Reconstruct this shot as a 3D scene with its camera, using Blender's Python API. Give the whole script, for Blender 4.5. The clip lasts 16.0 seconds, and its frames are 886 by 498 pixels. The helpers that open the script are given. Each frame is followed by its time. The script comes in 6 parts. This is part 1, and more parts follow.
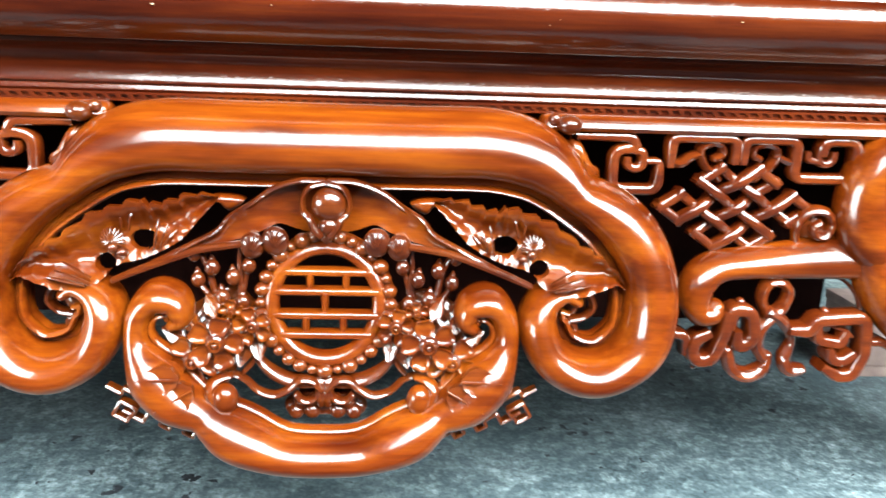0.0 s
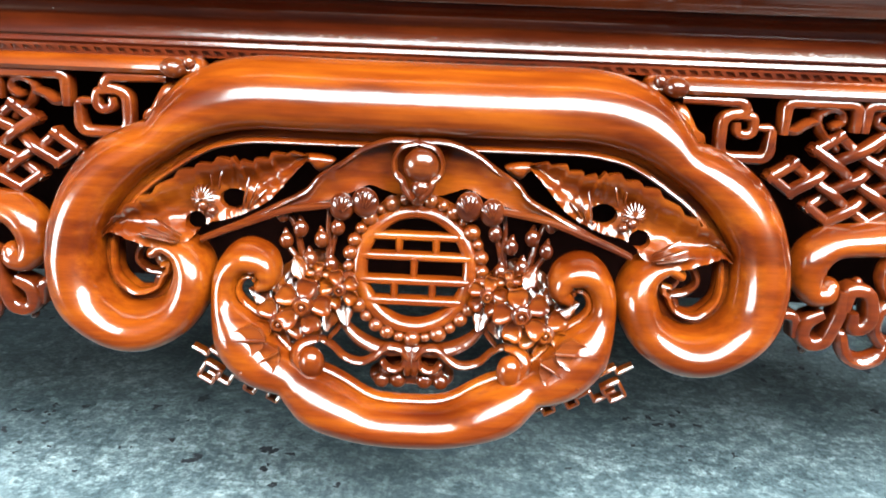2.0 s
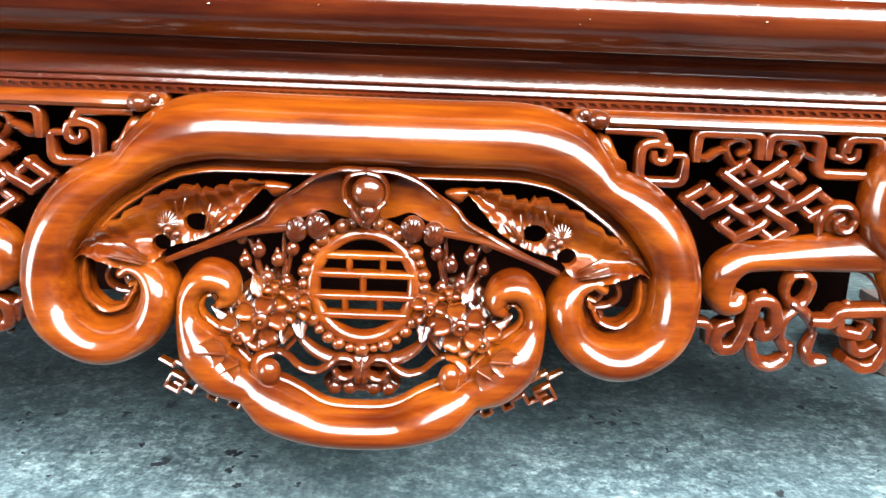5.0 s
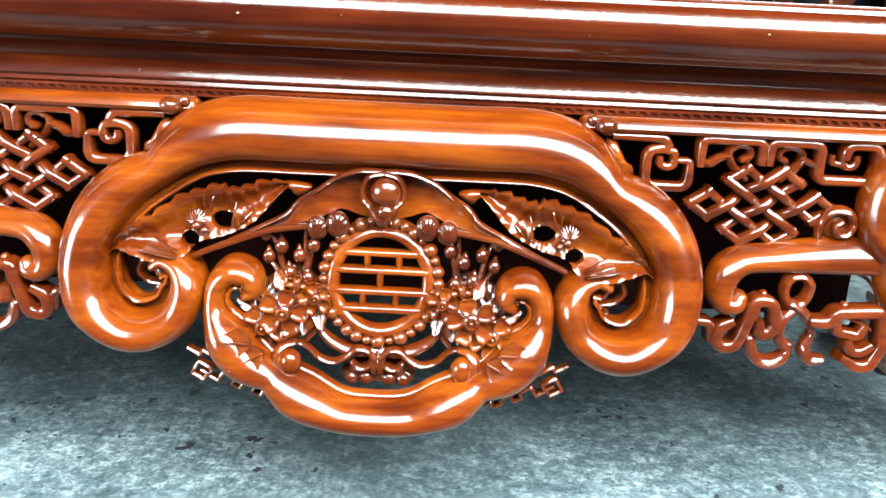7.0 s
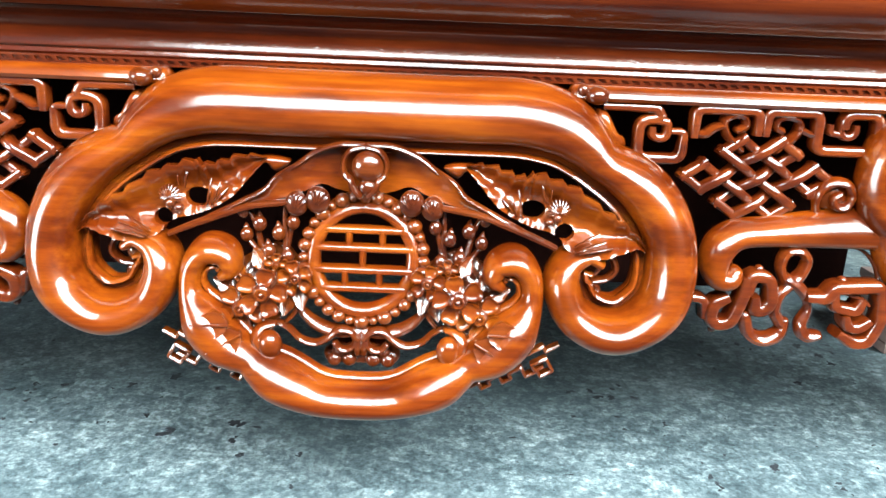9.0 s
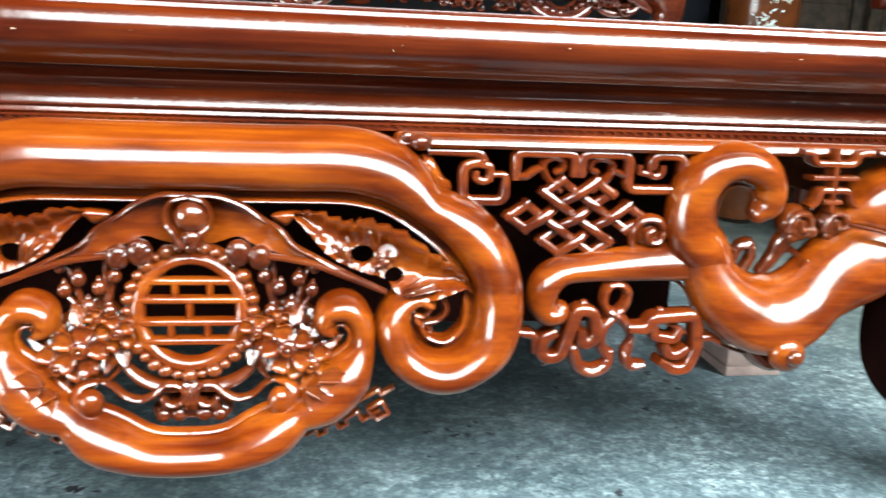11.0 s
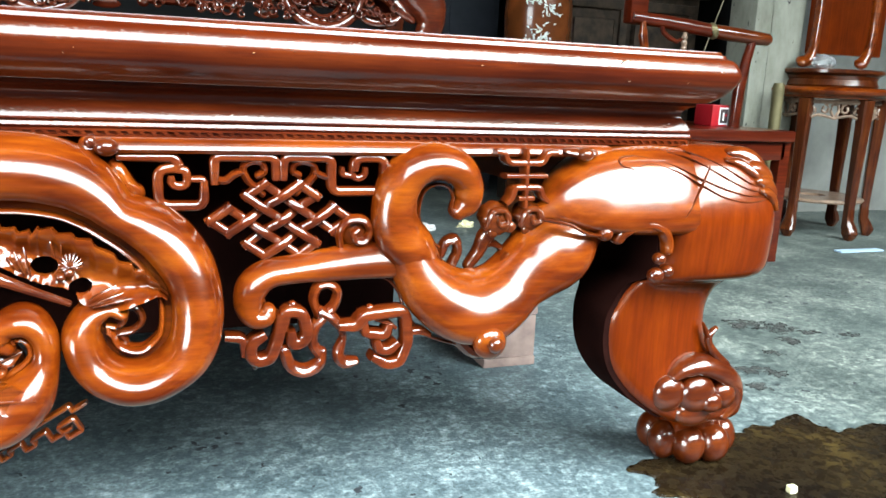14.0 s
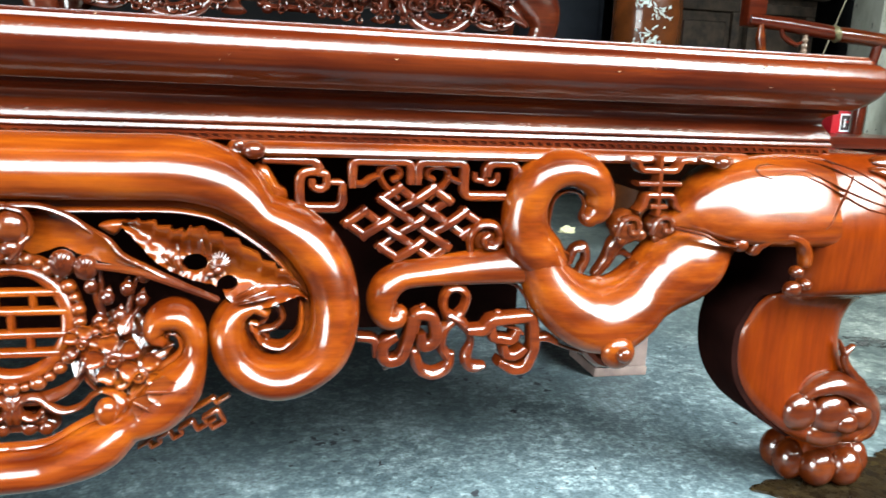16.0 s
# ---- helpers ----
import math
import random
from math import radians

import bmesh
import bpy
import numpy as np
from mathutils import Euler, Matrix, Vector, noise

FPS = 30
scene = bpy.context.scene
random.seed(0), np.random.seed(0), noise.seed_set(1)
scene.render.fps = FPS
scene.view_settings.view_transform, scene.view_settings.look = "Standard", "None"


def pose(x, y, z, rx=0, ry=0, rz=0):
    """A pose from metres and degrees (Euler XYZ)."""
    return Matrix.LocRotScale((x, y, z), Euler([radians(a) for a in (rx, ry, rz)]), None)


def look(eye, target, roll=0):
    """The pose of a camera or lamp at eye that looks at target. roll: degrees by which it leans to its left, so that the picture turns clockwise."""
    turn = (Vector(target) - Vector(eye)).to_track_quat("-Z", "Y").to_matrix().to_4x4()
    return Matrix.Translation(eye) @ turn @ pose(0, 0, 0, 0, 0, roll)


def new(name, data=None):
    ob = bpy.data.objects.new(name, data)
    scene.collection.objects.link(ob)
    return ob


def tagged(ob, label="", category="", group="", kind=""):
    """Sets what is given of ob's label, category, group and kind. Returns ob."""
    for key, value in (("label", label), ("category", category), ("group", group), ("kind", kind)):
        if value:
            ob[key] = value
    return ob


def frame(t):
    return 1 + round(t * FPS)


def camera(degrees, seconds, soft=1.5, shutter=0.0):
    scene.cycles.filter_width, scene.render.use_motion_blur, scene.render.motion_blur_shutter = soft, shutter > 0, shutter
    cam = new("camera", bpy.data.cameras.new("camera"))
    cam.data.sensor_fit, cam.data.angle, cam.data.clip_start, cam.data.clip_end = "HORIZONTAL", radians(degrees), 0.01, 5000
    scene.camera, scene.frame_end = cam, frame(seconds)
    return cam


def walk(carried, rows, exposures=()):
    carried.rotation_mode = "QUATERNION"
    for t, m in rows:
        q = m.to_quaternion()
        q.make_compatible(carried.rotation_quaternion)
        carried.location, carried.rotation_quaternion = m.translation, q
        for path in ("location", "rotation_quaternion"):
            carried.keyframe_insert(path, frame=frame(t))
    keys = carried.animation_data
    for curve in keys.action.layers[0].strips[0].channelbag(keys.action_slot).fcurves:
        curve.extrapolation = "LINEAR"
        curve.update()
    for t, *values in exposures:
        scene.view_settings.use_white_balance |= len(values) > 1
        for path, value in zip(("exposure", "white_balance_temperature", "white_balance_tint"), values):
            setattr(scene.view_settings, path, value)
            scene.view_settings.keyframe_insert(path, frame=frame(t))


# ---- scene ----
cam = camera(58.73, 16.0, soft=1.5, shutter=0.5)
# seconds, eye (m), yaw, pitch, roll (degrees)
PATH_ROWS = [
    (0.0, 0.0602, -0.7486, 0.5351, -3.28, -14.90, -1.98),
    (0.5, 0.0501, -0.7272, 0.5090, -1.32, -13.32, -1.85),
    (1.0, 0.0503, -0.7125, 0.4968, -1.31, -14.21, -1.58),
    (1.5, 0.0465, -0.7233, 0.4933, 0.50, -16.43, -1.58),
    (2.0, 0.0372, -0.7289, 0.4947, 1.67, -14.88, -2.15),
    (2.5, 0.0375, -0.7346, 0.4981, 1.98, -12.47, -2.45),
    (3.0, 0.0329, -0.7387, 0.5072, 2.71, -11.91, -2.49),
    (3.5, 0.0298, -0.7380, 0.5038, 2.66, -12.48, -2.73),
    (4.0, 0.0371, -0.7396, 0.5063, 1.74, -11.92, -2.55),
    (4.5, 0.0526, -0.7520, 0.5113, 0.48, -13.95, -2.28),
    (4.7, 0.0615, -0.7687, 0.5219, -0.38, -14.66, -2.18),
    (6.8, 0.0681, -0.8293, 0.5470, 0.75, -15.22, -2.63),
    (7.0, 0.0658, -0.8284, 0.5455, 0.96, -15.31, -2.62),
    (7.5, 0.0606, -0.8296, 0.5502, 1.49, -15.63, -2.55),
    (8.0, 0.0585, -0.8214, 0.5412, 1.19, -16.84, -2.39),
    (8.2, 0.0621, -0.8154, 0.5341, 1.10, -16.85, -2.38),
    (10.3, 0.0882, -0.7953, 0.5306, -3.77, -14.20, -2.31),
    (10.5, 0.0993, -0.7983, 0.5333, -4.64, -13.68, -2.29),
    (11.0, 0.1348, -0.8114, 0.5405, -7.79, -13.30, -2.22),
    (11.5, 0.1862, -0.8289, 0.5420, -12.69, -12.82, -2.06),
    (12.0, 0.2270, -0.8410, 0.5401, -15.47, -12.01, -1.70),
    (12.5, 0.2562, -0.8522, 0.5441, -18.17, -11.69, -2.11),
    (13.0, 0.2609, -0.8581, 0.5392, -17.30, -13.47, -1.79),
    (13.5, 0.2647, -0.8560, 0.5378, -19.90, -13.10, -2.68),
    (14.0, 0.2674, -0.8570, 0.5408, -19.94, -12.12, -2.51),
    (14.5, 0.2673, -0.8576, 0.5397, -19.45, -11.63, -2.63),
    (15.0, 0.2643, -0.8558, 0.5410, -18.52, -11.35, -2.75),
    (15.5, 0.2499, -0.8525, 0.5398, -15.79, -11.34, -2.36),
    (16.0, 0.2214, -0.8438, 0.5413, -13.43, -12.17, -2.58),
]
walk(cam, [(t, pose(x, y, z, 90 + pitch, roll, yaw)) for t, x, y, z, yaw, pitch, roll in PATH_ROWS], [(0.0, 0.12), (3.0, 0.16), (8.2, 0.16), (10.3, 0.10), (12.0, -0.02), (16.0, -0.02)])

# ---- light: an open shop front behind the camera ----
scene.view_settings.exposure = 0.0
world = bpy.data.worlds.new("sky")
scene.world = world
world.use_nodes = True
wn = world.node_tree.nodes
sky = wn.new("ShaderNodeTexSky")
sky.sky_type, sky.sun_disc = "NISHITA", False
sky.sun_elevation, sky.sun_rotation = radians(40), radians(160)
wn["Background"].inputs[1].default_value = 0.12
world.node_tree.links.new(sky.outputs[0], wn["Background"].inputs[0])


def area_light(name, m, sx, sy, watts, colour):
    d = bpy.data.lights.new(name, "AREA")
    d.shape, d.size, d.size_y, d.energy, d.color = "RECTANGLE", sx, sy, watts, colour
    ob = new(name, d)
    ob.matrix_world = m
    return ob


# in the unseen opening between the roof's edge and the added front wall; the second lamp overlaps the first to weight
# the right
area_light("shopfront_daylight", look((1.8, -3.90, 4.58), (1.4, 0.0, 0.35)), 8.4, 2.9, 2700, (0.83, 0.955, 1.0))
area_light("shopfront_right_daylight", look((3.9, -3.85, 4.65), (1.0, 0.0, 0.35)), 5.0, 3.2, 1150, (0.83, 0.955, 1.0))
# in an unseen side door, placed for the sheen on the carving's left sides
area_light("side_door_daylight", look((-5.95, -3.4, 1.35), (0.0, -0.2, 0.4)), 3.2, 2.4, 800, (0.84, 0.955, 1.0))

# ---- materials ----
def nodes_of(name):
    m = bpy.data.materials.new(name)
    m.use_nodes = True
    return m, m.node_tree.nodes, m.node_tree.links, m.node_tree.nodes["Principled BSDF"]


def ramp(nd, stops):
    r = nd.new("ShaderNodeValToRGB")
    el = r.color_ramp.elements
    while len(el) < len(stops):
        el.new(0.5)
    for e, (p, c) in zip(el, stops):
        e.position, e.color = p, (*c, 1)
    return r


def noise_tex(nd, lk, vec, scale, detail=5, rough=0.55):
    n = nd.new("ShaderNodeTexNoise")
    n.inputs["Scale"].default_value, n.inputs["Detail"].default_value, n.inputs["Roughness"].default_value = scale, detail, rough
    if vec is not None:
        lk.new(vec, n.inputs["Vector"])
    return n


def stretched(nd, lk, sx, sy, sz):
    tc = nd.new("ShaderNodeTexCoord")
    mp = nd.new("ShaderNodeMapping")
    mp.inputs["Scale"].default_value = (sx, sy, sz)
    lk.new(tc.outputs["Object"], mp.inputs["Vector"])
    return mp.outputs[0]


def mixed(nd, lk, fac, a, b, mode="MIX"):
    x = nd.new("ShaderNodeMix")
    x.data_type, x.blend_type = "RGBA", mode
    for k, v in ((0, fac), (6, a), (7, b)):
        if isinstance(v, (int, float)):
            x.inputs[k].default_value = v
        elif isinstance(v, tuple):
            x.inputs[k].default_value = (*v, 1)
        else:
            lk.new(v, x.inputs[k])
    return x.outputs[2]


def bump(nd, lk, bs, height, strength, dist=0.001):
    b = nd.new("ShaderNodeBump")
    b.inputs["Strength"].default_value, b.inputs["Distance"].default_value = strength, dist
    lk.new(height, b.inputs["Height"])
    lk.new(b.outputs[0], bs.inputs["Normal"])
    return b


TONE = 0.29


def lacquered_wood(name, dark, mid, light, rough=0.30, coat=1.0, coat_rough=0.085, along="x", wave=0.12, ripple=26.0, nibs=0.0, streak=0.45, patch=0.75, ior=1.5):
    """Stained timber under lacquer: grain, dark figure lines, drifts of redder and more golden stain, a coat that ripples a little."""
    m, nd, lk, bs = nodes_of(name)
    s = {"x": (2, 55, 55), "z": (55, 55, 2), "y": (55, 2, 55)}[along]
    grain = noise_tex(nd, lk, stretched(nd, lk, *s), 3.0, 8, 0.6)
    r = ramp(nd, [(p, tuple(c * TONE for c in q)) for p, q in ((0.28, dark), (0.5, mid), (0.72, light))])
    lk.new(grain.outputs["Fac"], r.inputs[0])
    wide = {"x": (3, 9, 15), "z": (12, 12, 4), "y": (9, 3, 15)}[along]
    blotch = noise_tex(nd, lk, stretched(nd, lk, *wide), 2.2, 4, 0.55)
    r2 = ramp(nd, [(0.38, (0.46, 0.34, 0.40)), (0.50, (0.86, 0.78, 0.85)), (0.64, (1.22, 1.36, 1.30))])
    lk.new(blotch.outputs["Fac"], r2.inputs[0])
    line = {"x": (4, 95, 95), "z": (95, 95, 4), "y": (95, 4, 95)}[along]
    figure = noise_tex(nd, lk, stretched(nd, lk, *line), 1.6, 6, 0.7)
    r3 = ramp(nd, [(0.36, (0.48, 0.36, 0.30)), (0.45, (1.0, 1.0, 1.0))])
    lk.new(figure.outputs["Fac"], r3.inputs[0])
    tone = mixed(nd, lk, patch, r.outputs[0], r2.outputs[0], "MULTIPLY")
    lk.new(mixed(nd, lk, streak, tone, r3.outputs[0], "MULTIPLY"), bs.inputs["Base Color"])
    bs.inputs["Roughness"].default_value = rough
    bs.inputs["Specular IOR Level"].default_value = 0.14
    bs.inputs["Coat Tint"].default_value = (1.0, 0.84, 0.62, 1.0)
    bs.inputs["Coat Weight"].default_value = coat
    bs.inputs["Coat IOR"].default_value = ior
    fine = noise_tex(nd, lk, stretched(nd, lk, 1, 1, 1), 170.0, 3, 0.6)
    slow = noise_tex(nd, lk, stretched(nd, lk, 1, 1, 1), ripple, 3, 0.5)
    rr = ramp(nd, [(0.35, (coat_rough * 0.7,) * 3), (0.75, (coat_rough * 1.4,) * 3)])
    lk.new(slow.outputs["Fac"], rr.inputs[0])
    lk.new(rr.outputs[0], bs.inputs["Coat Roughness"])
    h = mixed(nd, lk, 0.25, slow.outputs["Fac"], fine.outputs["Fac"])
    if nibs:
        spot = noise_tex(nd, lk, stretched(nd, lk, 1, 1, 1), 330.0, 2, 0.5)
        sr = ramp(nd, [(0.60, (0.0, 0.0, 0.0)), (0.72, (1.0, 1.0, 1.0))])
        lk.new(spot.outputs["Fac"], sr.inputs[0])
        h = mixed(nd, lk, nibs, h, sr.outputs[0], "ADD")
    b = bump(nd, lk, bs, h, wave, 0.002)
    lk.new(b.outputs[0], bs.inputs["Coat Normal"])
    return m


def plain(name, colour, rough=0.5, metal=0.0, var=0.25, scale=12.0, bumpy=0.1, coat=0.0, spec=0.2):
    m, nd, lk, bs = nodes_of(name)
    n = noise_tex(nd, lk, stretched(nd, lk, 1, 1, 1), scale, 6, 0.6)
    r = ramp(nd, [(0.3, tuple(c * (1 - var) for c in colour)), (0.7, tuple(min(1, c * (1 + var)) for c in colour))])
    lk.new(n.outputs["Fac"], r.inputs[0])
    lk.new(r.outputs[0], bs.inputs["Base Color"])
    bs.inputs["Roughness"].default_value, bs.inputs["Metallic"].default_value = rough, metal
    bs.inputs["Coat Weight"].default_value = coat
    bs.inputs["Specular IOR Level"].default_value = spec
    bump(nd, lk, bs, n.outputs["Fac"], bumpy, 0.002)
    return m


CARVED = lacquered_wood("amber_lacquered_carving", (0.29, 0.045, 0.005), (0.42, 0.085, 0.007), (0.54, 0.132, 0.009), coat_rough=0.12, nibs=0.06, patch=0.95, streak=0.2, ior=1.44)
CARVED_FINE = lacquered_wood("amber_chiselled_lacquer", (0.26, 0.046, 0.007), (0.36, 0.076, 0.009), (0.46, 0.112, 0.012), coat_rough=0.13, wave=0.4, ripple=60.0, ior=1.60)
CARVED_DEEP = lacquered_wood("red_brown_lacquered_carving", (0.17, 0.028, 0.006), (0.24, 0.047, 0.008), (0.32, 0.072, 0.010), coat_rough=0.13, wave=0.4, ripple=55.0, ior=1.58)
FRETWOOD = lacquered_wood("dark_red_brown_fretwork", (0.20, 0.032, 0.008), (0.29, 0.053, 0.010), (0.39, 0.082, 0.012), coat_rough=0.13, wave=0.25, ripple=50.0, ior=1.60)
SLAB = lacquered_wood("dark_red_lacquered_slab", (0.125, 0.016, 0.005), (0.195, 0.029, 0.006), (0.29, 0.052, 0.009), coat_rough=0.105, wave=0.2, nibs=0.22, ior=1.43)
LEGWOOD = lacquered_wood("upright_grain_lacquered_wood", (0.24, 0.032, 0.002), (0.31, 0.048, 0.003), (0.385, 0.067, 0.004), coat_rough=0.115, along="z", streak=0.06, patch=0.4, ior=1.28)
DARKCARVED = lacquered_wood("dark_purple_brown_carving", (0.10, 0.018, 0.010), (0.17, 0.032, 0.015), (0.27, 0.055, 0.020), wave=0.5, ripple=60.0)
CHAIRWOOD = lacquered_wood("brown_red_chair_lacquer", (0.12, 0.013, 0.005), (0.19, 0.025, 0.008), (0.27, 0.044, 0.011), along="x", coat=0.6, streak=0.1, patch=0.5, ior=1.42)
TABLEWOOD = lacquered_wood("brown_table_lacquer", (0.10, 0.020, 0.006), (0.19, 0.044, 0.010), (0.30, 0.085, 0.020), along="z", coat=0.5)
# near-black: the shade inside and under the bed is put into this colour
SHADEWOOD = plain("shade_black_wood", (0.009, 0.0025, 0.0018), 0.85, var=0.4, scale=14, bumpy=0.2, spec=0.02)
OLDWOOD = plain("brown_weathered_wood", (0.024, 0.0155, 0.0095), 0.8, var=0.75, scale=26, bumpy=0.4)
BLACK = plain("black_painted_board", (0.012, 0.014, 0.018), 0.7)


def chipped_paint():
    """Old pale paint, grimy in drifts, flaked through to dark wood here and there."""
    m, nd, lk, bs = nodes_of("chipped_pale_paint")
    v = stretched(nd, lk, 1, 1, 0.45)
    r = ramp(nd, [(0.30, (0.112, 0.110, 0.084)), (0.55, (0.205, 0.205, 0.166)), (0.75, (0.270, 0.270, 0.225))])
    lk.new(noise_tex(nd, lk, v, 7.0, 8, 0.65).outputs["Fac"], r.inputs[0])
    f = ramp(nd, [(0.665, (0.0, 0.0, 0.0)), (0.69, (1.0, 1.0, 1.0))])
    lk.new(noise_tex(nd, lk, v, 46.0, 4, 0.6).outputs["Fac"], f.inputs[0])
    lk.new(mixed(nd, lk, f.outputs[0], r.outputs[0], (0.022, 0.020, 0.018)), bs.inputs["Base Color"])
    bs.inputs["Roughness"].default_value = 0.75
    bs.inputs["Specular IOR Level"].default_value = 0.2
    bump(nd, lk, bs, f.outputs[0], 0.4, 0.002)
    return m


PLASTER = chipped_paint()
GREYWALL = plain("grey_cement_wall", (0.14, 0.14, 0.126), 0.85, var=0.25, scale=5, bumpy=0.3)
# near-black so the added ground before the bed bounces and mirrors little
DARKGROUND = plain("near_black_ground", (0.022, 0.023, 0.025), 0.9, var=0.5, scale=60, bumpy=0.5, spec=0.05)
# near-black, to keep the background and the lacquer's reflections dark
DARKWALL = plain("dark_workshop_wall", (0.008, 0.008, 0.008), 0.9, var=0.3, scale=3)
BLOCKWOOD = plain("pale_pinkish_brown_timber", (0.20, 0.14, 0.12), 0.55, var=0.25, scale=25, bumpy=0.3)
REDCARD = plain("red_printed_card", (0.26, 0.008, 0.012), 0.4, var=0.1)
WHITECARD = plain("white_print", (0.50, 0.49, 0.47), 0.5, var=0.05)
DARKPRINT = plain("dark_print", (0.03, 0.02, 0.02), 0.5, var=0.05)
VASEGLAZE = plain("amber_brown_glaze", (0.085, 0.022, 0.005), 0.25, var=0.45, scale=9, coat=0.3)
SHELL = plain("silvery_shell_inlay", (0.55, 0.60, 0.55), 0.3, var=0.35, scale=40, bumpy=0.4)
FLECK = plain("pale_dust", (0.42, 0.29, 0.18), 0.7, var=0.3, scale=300)
PALECANE = plain("pale_cane", (0.17, 0.14, 0.09), 0.6)
APRONWOOD = plain("pale_brown_carving", (0.17, 0.11, 0.075), 0.45, var=0.4, scale=40, coat=0.4)
FOAM = plain("pale_yellow_foam", (0.66, 0.60, 0.36), 0.7, var=0.15, scale=200)
BRASS = plain("dull_brass_pole", (0.11, 0.092, 0.045), 0.5, metal=0.4, var=0.25)


def floor_material():
    m, nd, lk, bs = nodes_of("blue_grey_cement_floor")
    v = stretched(nd, lk, 1, 1, 1)
    big = noise_tex(nd, lk, v, 5.0, 6, 0.65)
    mid_n = noise_tex(nd, lk, v, 48.0, 8, 0.75)
    fine = noise_tex(nd, lk, v, 160.0, 4, 0.7)
    a = ramp(nd, [(0.38, (0.030, 0.045, 0.049)), (0.5, (0.078, 0.105, 0.110)), (0.63, (0.205, 0.250, 0.252))])
    lk.new(mixed(nd, lk, 0.6, big.outputs["Fac"], mid_n.outputs["Fac"]), a.inputs[0])
    f = ramp(nd, [(0.33, (0.45, 0.45, 0.45)), (0.67, (1.45, 1.45, 1.45))])
    lk.new(fine.outputs["Fac"], f.inputs[0])
    base = mixed(nd, lk, 0.7, a.outputs[0], f.outputs[0], "MULTIPLY")
    # tints the cement warmer and darker towards the right
    dust = nd.new("ShaderNodeSeparateXYZ")
    lk.new(mixed(nd, lk, 0.22, v, noise_tex(nd, lk, v, 4.0, 5, 0.6).outputs["Color"]), dust.inputs[0])
    dr = ramp(nd, [(0.0, (1.0, 1.0, 1.0)), (1.0, (0.84, 0.75, 0.64))])
    span = nd.new("ShaderNodeMapRange")
    span.inputs[1].default_value, span.inputs[2].default_value = 0.85, 1.25
    lk.new(dust.outputs[0], span.inputs[0])
    lk.new(span.outputs[0], dr.inputs[0])
    base = mixed(nd, lk, 1.0, base, dr.outputs[0], "MULTIPLY")
    chip = nd.new("ShaderNodeTexVoronoi")
    chip.inputs["Scale"].default_value = 85.0
    drift = noise_tex(nd, lk, v, 38.0, 3, 0.6)
    lk.new(mixed(nd, lk, 0.03, v, drift.outputs["Color"]), chip.inputs["Vector"])
    cs = nd.new("ShaderNodeSeparateColor")
    lk.new(chip.outputs["Color"], cs.inputs[0])
    cr = ramp(nd, [(0.1, (0.72, 0.74, 0.76)), (0.6, (1.0, 1.0, 1.0)), (0.95, (1.45, 1.42, 1.38))])
    lk.new(cs.outputs[0], cr.inputs[0])
    base = mixed(nd, lk, 0.75, base, cr.outputs[0], "MULTIPLY")
    vo = nd.new("ShaderNodeTexVoronoi")
    vo.inputs["Scale"].default_value = 34.0
    wob = noise_tex(nd, lk, v, 60.0, 2, 0.5)
    lk.new(mixed(nd, lk, 0.035, v, wob.outputs["Color"]), vo.inputs["Vector"])
    gate = noise_tex(nd, lk, v, 3.1, 3, 0.6)
    size = ramp(nd, [(0.38, (0.0, 0.0, 0.0)), (0.70, (0.34, 0.34, 0.34))])
    lk.new(gate.outputs["Fac"], size.inputs[0])
    lt = nd.new("ShaderNodeMath")
    lt.operation = "LESS_THAN"
    lk.new(vo.outputs["Distance"], lt.inputs[0])
    lk.new(size.outputs[0], lt.inputs[1])
    pick = nd.new("ShaderNodeMath")
    pick.operation = "GREATER_THAN"
    sep = nd.new("ShaderNodeSeparateColor")
    lk.new(vo.outputs["Color"], sep.inputs[0])
    lk.new(sep.outputs[0], pick.inputs[0])
    pick.inputs[1].default_value = 0.42
    both = nd.new("ShaderNodeMath")
    both.operation = "MULTIPLY"
    lk.new(lt.outputs[0], both.inputs[0])
    lk.new(pick.outputs[0], both.inputs[1])
    lk.new(mixed(nd, lk, both.outputs[0], base, (0.02, 0.022, 0.025)), bs.inputs["Base Color"])
    rr = ramp(nd, [(0.3, (0.42,) * 3), (0.7, (0.75,) * 3)])
    lk.new(mid_n.outputs["Fac"], rr.inputs[0])
    lk.new(rr.outputs[0], bs.inputs["Roughness"])
    bs.inputs["Specular IOR Level"].default_value = 0.25
    bump(nd, lk, bs, mixed(nd, lk, 0.5, mid_n.outputs["Fac"], fine.outputs["Fac"]), 0.35, 0.002)
    return m


FLOOR = floor_material()


